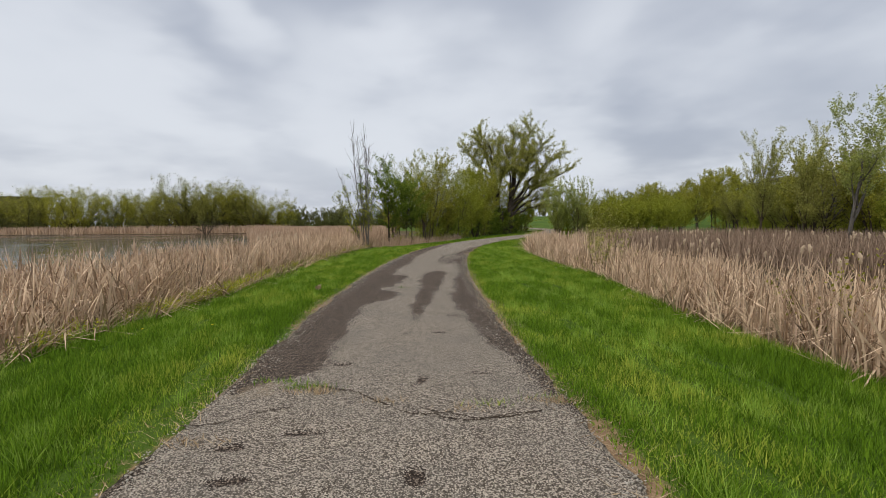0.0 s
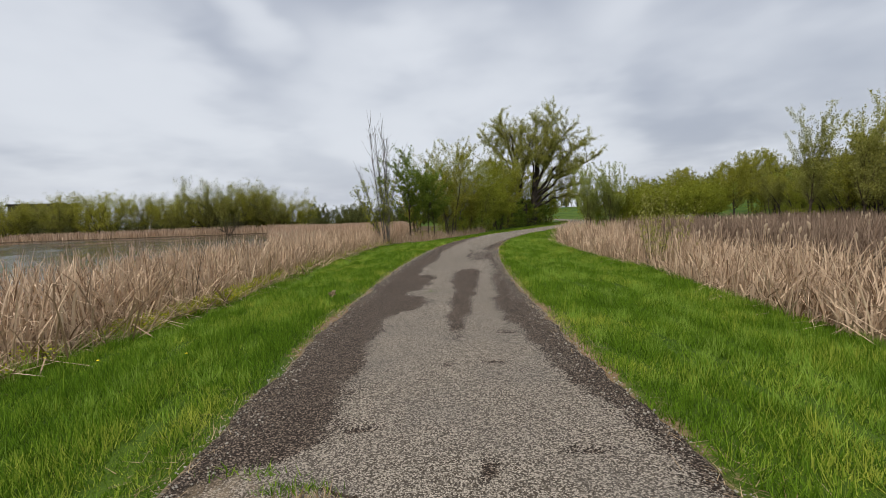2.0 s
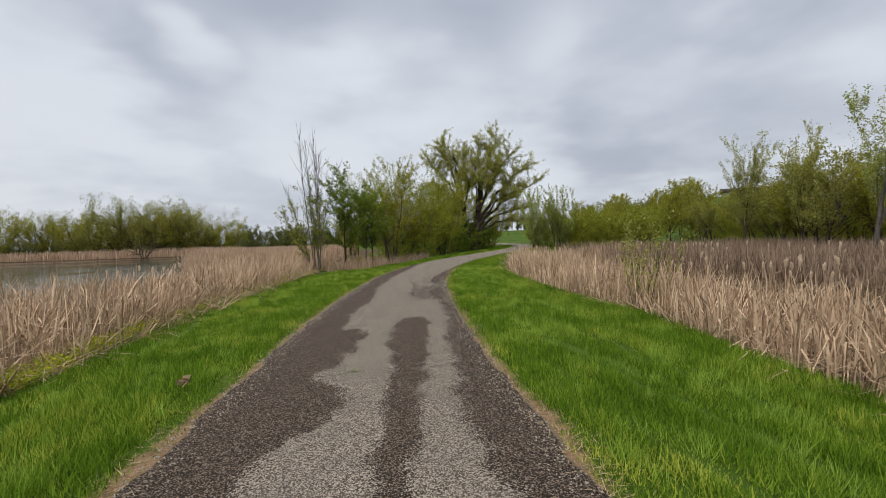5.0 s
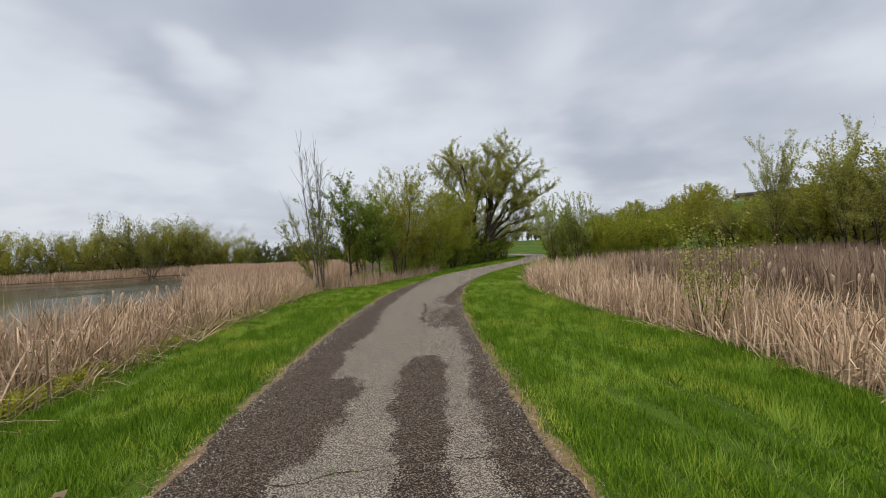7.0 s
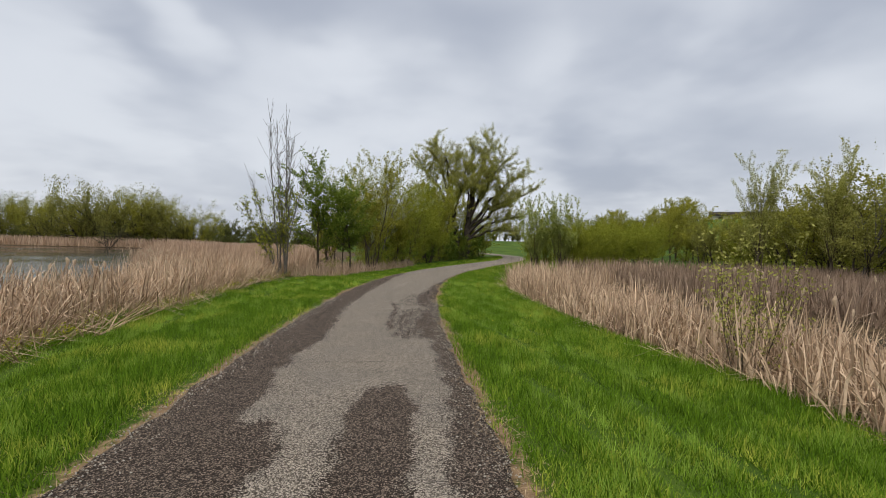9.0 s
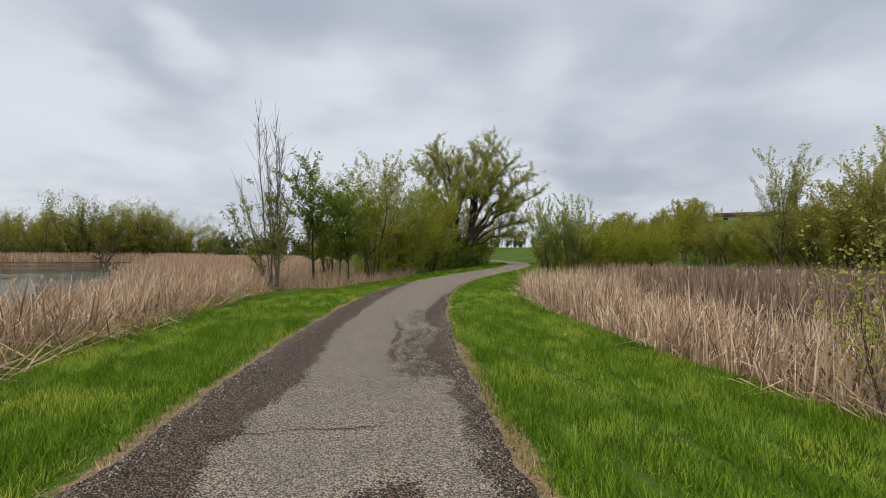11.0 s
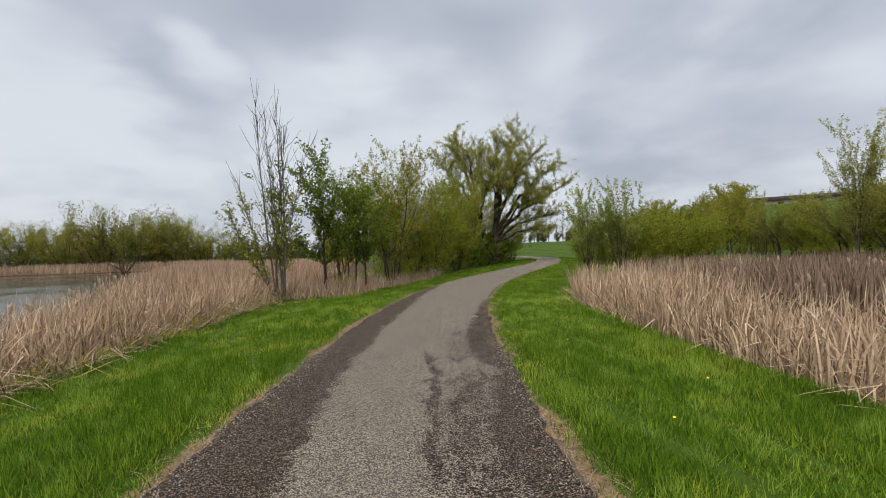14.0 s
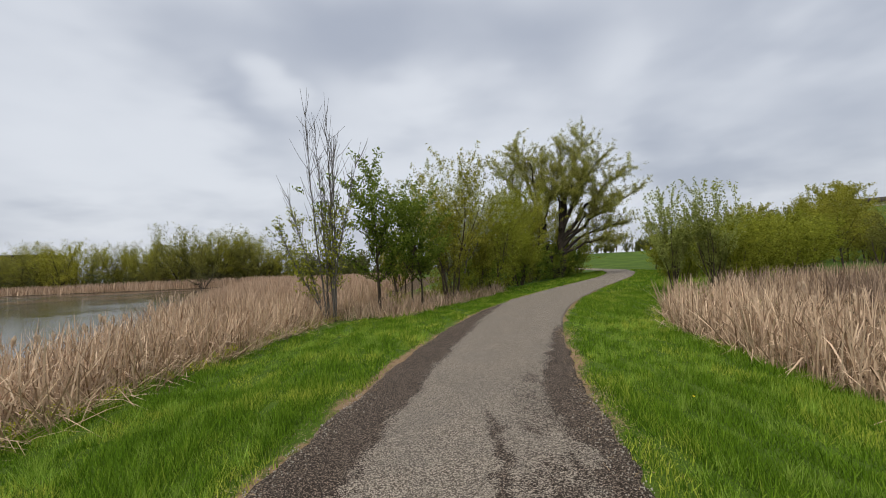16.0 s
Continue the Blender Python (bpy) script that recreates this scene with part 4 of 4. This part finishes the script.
wood_c = stand(tree("wood_tree", "rounded tree with dense yellow-green leaves", 55, 7.8, 1, (BARK_DARK, LEAF_OLIVE), 0.14, 28, 0.24, 0.15, 2, 3, 0.07, 0.75, 0.1, 0.14, 1.8, thin=0.012, share=0.5, group=WOOD, trunk=0.7), 39, 72.5)
rw = np.random.RandomState(60)
for k in range(32):
    t = k / 31
    x = np.interp(t, [0, 0.3, 0.6, 1], [25, 28, 33.5, 44]) + rw.uniform(-1.5, 4)
    y = np.interp(t, [0, 0.3, 0.6, 1], [12, 30, 48, 76]) + rw.uniform(-2, 2)
    stand_copy((wood_b, wood_a, wood_b, wood_c)[k % 4], float(x), float(y), (1.05, 1.0, 1.15, 0.85)[k % 4] * rw.uniform(0.8, 1.15), rw.uniform(0, 360))
for k, (x, y, s) in enumerate(((42, 74, 1.0), (35, 70, 0.85), (30.5, 72, 0.8), (46, 80, 1.1), (27, 76, 0.75), (52, 84, 1.1), (23.5, 80, 0.7), (38, 86, 0.9), (26, 62, 0.7), (31, 58, 0.8))):
    stand_copy(wood_c, x, y, s * 1.08, 40 * k, 1.1)

for k in range(40):
    t = k / 39
    stand_copy((bush_a, low_shrub, bush_a)[k % 3], float(np.interp(t, [0, 0.4, 1], [22, 27, 42]) + rw.uniform(0, 6)), float(np.interp(t, [0, 0.4, 1], [10, 34, 72]) + rw.uniform(-2, 2)), (1.2, 0.8, 1.2)[k % 3] * rw.uniform(0.7, 1.2), rw.uniform(0, 360))

for k in range(16):
    t = k / 15
    stand_copy((wood_a, wood_b)[k % 2], float(np.interp(t, [0, 0.5, 1], [31, 37, 52]) + rw.uniform(0, 4)), float(np.interp(t, [0, 0.5, 1], [16, 42, 72]) + rw.uniform(-2, 2)), rw.uniform(1.0, 1.3), rw.uniform(0, 360))

for k, (x, y, s) in enumerate(((24, 52, 1.2), (27, 57, 1.3), (22.5, 60, 1.2), (29.5, 63, 1.4), (25.5, 68, 1.4), (33, 66, 1.3))):
    stand_copy(low_shrub, x, y, s, 71 * k)

# across the pond
far_a = stand(tree("bank_tree", "rounded olive willow on the far bank", 61, 10.5, 5, (BARK_DARK, LEAF_FAR), 0.23, 30, 0.62, 0.55, 1, 6, 0.04, 0.75, 0.14, 0.16, 0.8, thin=0.03, share=0.8, group="trees across the pond", base_w=0.8), -60, 117)
far_b = stand(tree("bank_tree", "broad yellow-green willow on the far bank", 62, 9.5, 6, (BARK_DARK, LEAF_OLIVE), 0.23, 30, 0.62, 0.6, 1, 5, 0.04, 0.75, 0.14, 0.14, 0.6, thin=0.03, share=0.8, group="trees across the pond", base_w=0.8), -67, 116)
rf = np.random.RandomState(63)
for k in range(34):
    x = -46 - k * 4.3 + rf.uniform(-1.5, 1.5)
    stand_copy((far_b, far_a)[k % 2], x, 116 + rf.uniform(-3, 7), rf.uniform(0.88, 1.12), rf.uniform(0, 360), rf.uniform(1.0, 1.28))
stand_copy(far_a, -61, 112, 1.2, 30, 1.08)
stand(tree("bare_bank_tree", "dark leafless bushy tree at the far water's edge", 64, 5.2, 7, (BARK_DARK, LEAF_RIDGE), 0.2, 1, 0.3, 0.7, 2, 2, 0.02, 0.7, 0.12, 0.09, 0.3), -55.5, 101.5)
far_low = stand(tree("distant_tree", "low dark distant tree", 65, 7.0, 4, (BARK_DARK, LEAF_RIDGE), 0.5, 7, 0.6, 0.5, 1, 4, 0.03, 0.75, 0.14, 0.14, 0.4, thin=0.05, share=0.8, group="distant trees", base_w=0.12), -40, 150)
for k in range(44):
    x = -86 + k * 2.6 + rf.uniform(-1, 1)
    if x < 12:
        stand_copy(far_low, x, 150 + rf.uniform(-6, 10), rf.uniform(0.75, 1.15), rf.uniform(0, 360))
for k in range(34):
    stand_copy(far_low, -92 + k * 2.7 + rf.uniform(-0.8, 0.8), 133 + rf.uniform(-4, 4), rf.uniform(0.42, 0.62), rf.uniform(0, 360))
for k in range(36):
    stand_copy(far_low, -46 - k * 4 + rf.uniform(-1, 1), 114.5 + rf.uniform(-1, 2), rf.uniform(0.4, 0.6), rf.uniform(0, 360))
# the wooded ridge over the meadow
for k in range(60):
    az = radians(17 + k * 0.9)
    d = (192 if not 0.57 < az < 0.84 else 232) + rf.uniform(-12, 24)
    stand_copy(far_low, d * math.sin(az), d * math.cos(az), rf.uniform(0.6, 1.0), rf.uniform(0, 360))
for k in range(16):
    stand_copy(far_low, 14 + k * 3.6 + rf.uniform(-1, 1), 176 + rf.uniform(-5, 5), rf.uniform(0.45, 0.75), rf.uniform(0, 360))
thin_far = stand(tree("distant_poplar", "thin distant poplar on the rise", 66, 8.0, 1, (BARK_BROWN, LEAF_FAR), 0.3, 6, 0.3, 0.02, 1, 4, 0.2, 0.4, 0.04, 0.1, 0.2, share=0.9, group="poplars on the rise"), 34, 165)
for k in range(9):
    stand_copy(thin_far, 30 + k * 2.6 + rf.uniform(-0.8, 0.8), 168 + rf.uniform(-5, 5), rf.uniform(0.6, 1.0), rf.uniform(0, 360))


# ---------------------------------------------------------------- saplings and weeds at the reeds
def sapling(name, label, x, y, h, mat, per, seed, stems=4, fan=0.35):
    return stand(tree(name, label, seed, h, stems, (BARK_BROWN, mat), 0.05, per, 0.06, fan, 1, 3, 0.08, 0.5, 0.08, 0.011, 0.3, thin=0.0, share=0.8, base_w=0.06), x, y)


sapling("willow_sapling", "yellow-green willow sapling among the cattails", 4.95, 15.2, 2.5, LEAF_WILLOW, 6, 71, 5)
sapling("willow_sapling", "yellow-green willow sapling among the cattails", 5.5, 15.8, 2.2, LEAF_WILLOW, 6, 72, 4)
sapling("willow_sapling", "thin leafy sapling among broken cattails", 5.3, 6.7, 1.4, LEAF_OLIVE, 2, 73)
sapling("bare_sapling", "bare brown sapling standing in the reeds", -5.9, 10.6, 2.0, LEAF_FAR, 0, 74, 4, 0.35)
sapling("bare_sapling", "bare brown sapling leaning in the reeds", -6.8, 10.1, 1.8, LEAF_FAR, 0, 75, 2, 0.6)


def weeds(name, count, seed):
    """Low yellow-green weeds where the verge meets the reeds."""
    r = np.random.RandomState(seed)
    cy = np.where(r.uniform(0, 1, count) < 0.5, r.uniform(5, 34, count), r.uniform(8.5, 15, count))
    cx = reed_left(cy) + r.uniform(-0.1, 0.5, count)
    k = 40
    c = np.stack([cx, cy, ground_z(cx, cy) + r.uniform(0.06, 0.24, count)], -1)
    v, f = foliage(r, c, k, 0.08, 0.036)
    return tagged(new(name, mesh_from(name, v, f, YELLOW)), "low yellow-green weeds at the reeds' edge", "weeds", kind="stuff")


weeds("yellow_weeds", 300, 80)
x, y, r = bed(16000, (-7.6, -4.6, 3, 36), lambda x, y: np.abs(x - reed_left(y)) < 0.45, 86)
blades("edge_grass", x, y, r.uniform(0.15, 0.42, len(x)), np.full(len(x), 0.011), r.uniform(0.1, 0.7, len(x)), COARSE, "tall green grass mixed into the reeds' edge", 87)
x, y, r = bed(9000, (-7.5, -4.6, 2, 36), lambda x, y: np.abs(x - reed_left(y) - 0.1) < 0.5 + 0.25 * wobble(x, y, 2.5, 88), 84)
reeds("fallen_stems", x, y, r.uniform(0.4, 1.0, len(x)), np.full(len(x), 0.02), 85, STRAW, "pale reed stems lying flat in the grass edge", 0.2, 0.3, 4, 0.9)


# ---------------------------------------------------------------- far buildings
def box_mesh(name, x0, x1, y0, y1, z0, z1, mat):
    bm = bmesh.new()
    bmesh.ops.create_cube(bm, size=1, matrix=Matrix.LocRotScale(((x0 + x1) / 2, (y0 + y1) / 2, (z0 + z1) / 2), None, (x1 - x0, y1 - y0, z1 - z0)))
    bmesh.ops.bevel(bm, geom=bm.edges[:], offset=0.04, segments=1, affect="EDGES")
    me = bpy.data.meshes.new(name)
    bm.to_mesh(me)
    bm.free()
    me.materials.append(mat)
    return me


def long_building(name, label, x, y, turn, length, deep, wall_h, roof_h, walls, windows):
    ob = new(name)
    part("wall", box_mesh("wall", 0, length, 0, deep, -3, wall_h, walls), ob)
    if roof_h > 1:
        v = [(-0.8, -0.8, wall_h), (length + 0.8, -0.8, wall_h), (length + 0.8, deep + 0.8, wall_h), (-0.8, deep + 0.8, wall_h), (-0.8, deep / 2, wall_h + roof_h), (length + 0.8, deep / 2, wall_h + roof_h)]
        f = [(0, 1, 5, 4), (2, 3, 4, 5), (3, 2, 1, 0)]
        me = mesh_from("roof", v, f, ROOF)
        ends = mesh_from("gable", v, [(0, 4, 3), (1, 2, 5)], walls)
        part("roof", me, ob, "dark shingled pitched roof")
        part("gable", ends, ob)
    else:
        part("roof", box_mesh("roof", -0.5, length + 0.5, -0.5, deep + 0.5, wall_h, wall_h + roof_h, ROOF), ob, "flat dark roof edge")
    for k in range(windows):
        c = length * (k + 0.5) / windows
        part("window", box_mesh("window", c - 0.7, c + 0.7, -0.06, 0.1, wall_h - 1.1, wall_h - 0.3, PANE), ob, "dark window pane")
    ob.matrix_basis = pose(x, y, float(ground_z(x, y)), 0, 0, turn)
    return tagged(ob, label, "building")


long_building("hill_house", "long pale house with a dark roof on the hill", 106, 153, -32, 46, 9, 1.3, 1.7, PALE_WALL, 9)
long_building("flat_building", "brown flat-roofed building behind the bank trees", -183, 169.8, 24, 18, 14, 12.4, 1.0, WALL, 4)


# ---------------------------------------------------------------- litter on and beside the path
def straw(name, count, seed):
    """Dead grass lying along the frayed path edges and in the cracks."""
    r = np.random.RandomState(seed)
    y = r.uniform(0.5, 30, count)
    left = r.uniform(0, 1, count) < 0.45
    a = r.normal(0.1, 0.12, count)
    thick = wobble(y, left * 40.0, 2.2, seed) + r.normal(0, 0.5, count)
    keep = thick > 0.05
    y, left, a = y[keep], left[keep], a[keep]
    x = path_x(y) + np.where(left, -1.47 - a, 1.47 + a)
    n = len(x)
    top = np.where(a < 0, path_top(x, y), ground_z(x, y))
    return blades(name, x, y, r.uniform(0.05, 0.16, n), np.full(n, 0.006), np.full(n, 0.97), STRAW, "dead straw-coloured grass along the frayed path edge", seed + 1, lambda p, q: top + 0.016)


straw("dead_grass", 16000, 90)


def crumbs(name, count, seed):
    """Loose chippings along the path's edges."""
    r = np.random.RandomState(seed)
    y = r.uniform(0.5, 22, count)
    left = r.uniform(0, 1, count) < 0.5
    a = np.abs(r.normal(0, 0.16, count)) - 0.06
    x = path_x(y) + np.where(left, -1.44 + a, 1.44 - a)
    z = path_top(x, y)
    c = np.stack([x, y, z], -1)
    s = r.uniform(0.004, 0.011, count)[:, None, None]
    corner = np.array([(1, 0, 0), (0, 1, 0), (-1, 0, 0), (0, -1, 0), (0, 0, 0.8), (0, 0, -0.8)], float)
    v = c[:, None] + corner[None] * s * r.uniform(0.6, 1.3, (count, 6, 1))
    f = np.array([(0, 1, 4), (1, 2, 4), (2, 3, 4), (3, 0, 4), (1, 0, 5), (2, 1, 5), (3, 2, 5), (0, 3, 5)])
    me = mesh_from(name, v.reshape(-1, 3), (np.arange(count)[:, None, None] * 6 + f[None]).reshape(-1, 3), STONE)
    return tagged(new(name, me), "loose grey chippings along the path edges", "gravel", kind="stuff")


crumbs("loose_chippings", 5000, 93)


def crack_tuft(x, y, n, seed, label, mat):
    r = np.random.RandomState(seed)
    px, py = x + r.normal(0, 0.11, n), y + r.normal(0, 0.035, n)
    ob = blades("grass_tuft", px, py, r.uniform(0.04, 0.1, n), np.full(n, 0.009), r.uniform(0.3, 0.95, n), mat, label, seed + 1, lambda p, q: path_top(p, q))
    return tagged(ob, label, "grass tuft")


for k, (x, y, n, mat) in enumerate(((-1.12, 4.32, 160, GRASS), (-1.0, 4.22, 120, STRAW), (-0.35, 4.0, 60, STRAW), (0.5, 3.95, 50, GRASS), (-1.42, 4.5, 60, GRASS), (0.25, 3.85, 40, STRAW), (0.98, 4.05, 120, STRAW), (1.0, 4.1, 60, GRASS), (-1.55, 3.35, 70, STRAW), (-0.95, 10.38, 16, GRASS))):
    crack_tuft(x, y, n, 300 + k, "low green grass tuft growing in a path crack" if mat is GRASS else "dead straw tuft lying in a path crack", mat)


def dandelion():
    ob = new("dandelion")
    part("stalk", mesh_from("stalk", [(-0.003, 0, 0), (0.003, 0, 0), (0.003, 0.002, 0.13), (-0.003, 0.002, 0.13)], [(0, 1, 2, 3)], GRASS), ob)
    v, f = [(0, 0, 0.14)], []
    for k in range(10):
        a = k * 2 * math.pi / 10
        v.append((0.015 * math.cos(a), 0.015 * math.sin(a), 0.128 + 0.006 * (k % 2)))
    for k in range(10):
        f.append((0, 1 + k, 1 + (k + 1) % 10))
    part("flower", mesh_from("flower", v, f, BLOOM), ob, "yellow flower head")
    return tagged(ob, "small yellow dandelion in the verge grass", "flower", "dandelions")


BLOOM = plain("dandelion_yellow", (0.75, 0.55, 0.02), (0.85, 0.68, 0.04), 40)
rd = np.random.RandomState(95)
first = dandelion()
for k in range(7):
    y = rd.uniform(2, 22)
    x = float(path_x(y)) + (1.9 + rd.uniform(0, 2.4) if k % 2 else -2.0 - rd.uniform(0, 3))
    m = pose(x, y, float(ground_z(x, y)), rd.normal(0, 8), rd.normal(0, 8), rd.uniform(0, 360))
    if k:
        copy_thing(first, m)
    else:
        first.matrix_basis = m


def dead_leaves(x, y, seed):
    r = np.random.RandomState(seed)
    v, f = foliage(r, np.array([[0, 0, 0.1]]), 7, 0.05, 0.11, 0.4)
    ob = new("dead_leaf", mesh_from("dead_leaf", v, f, STRAW))
    ob.location = (x, y, float(ground_z(x, y)) + 0.02)
    return tagged(ob, "curled brown dead leaf lying in the grass", "leaf")


dead_leaves(-2.75, 10.2, 96)
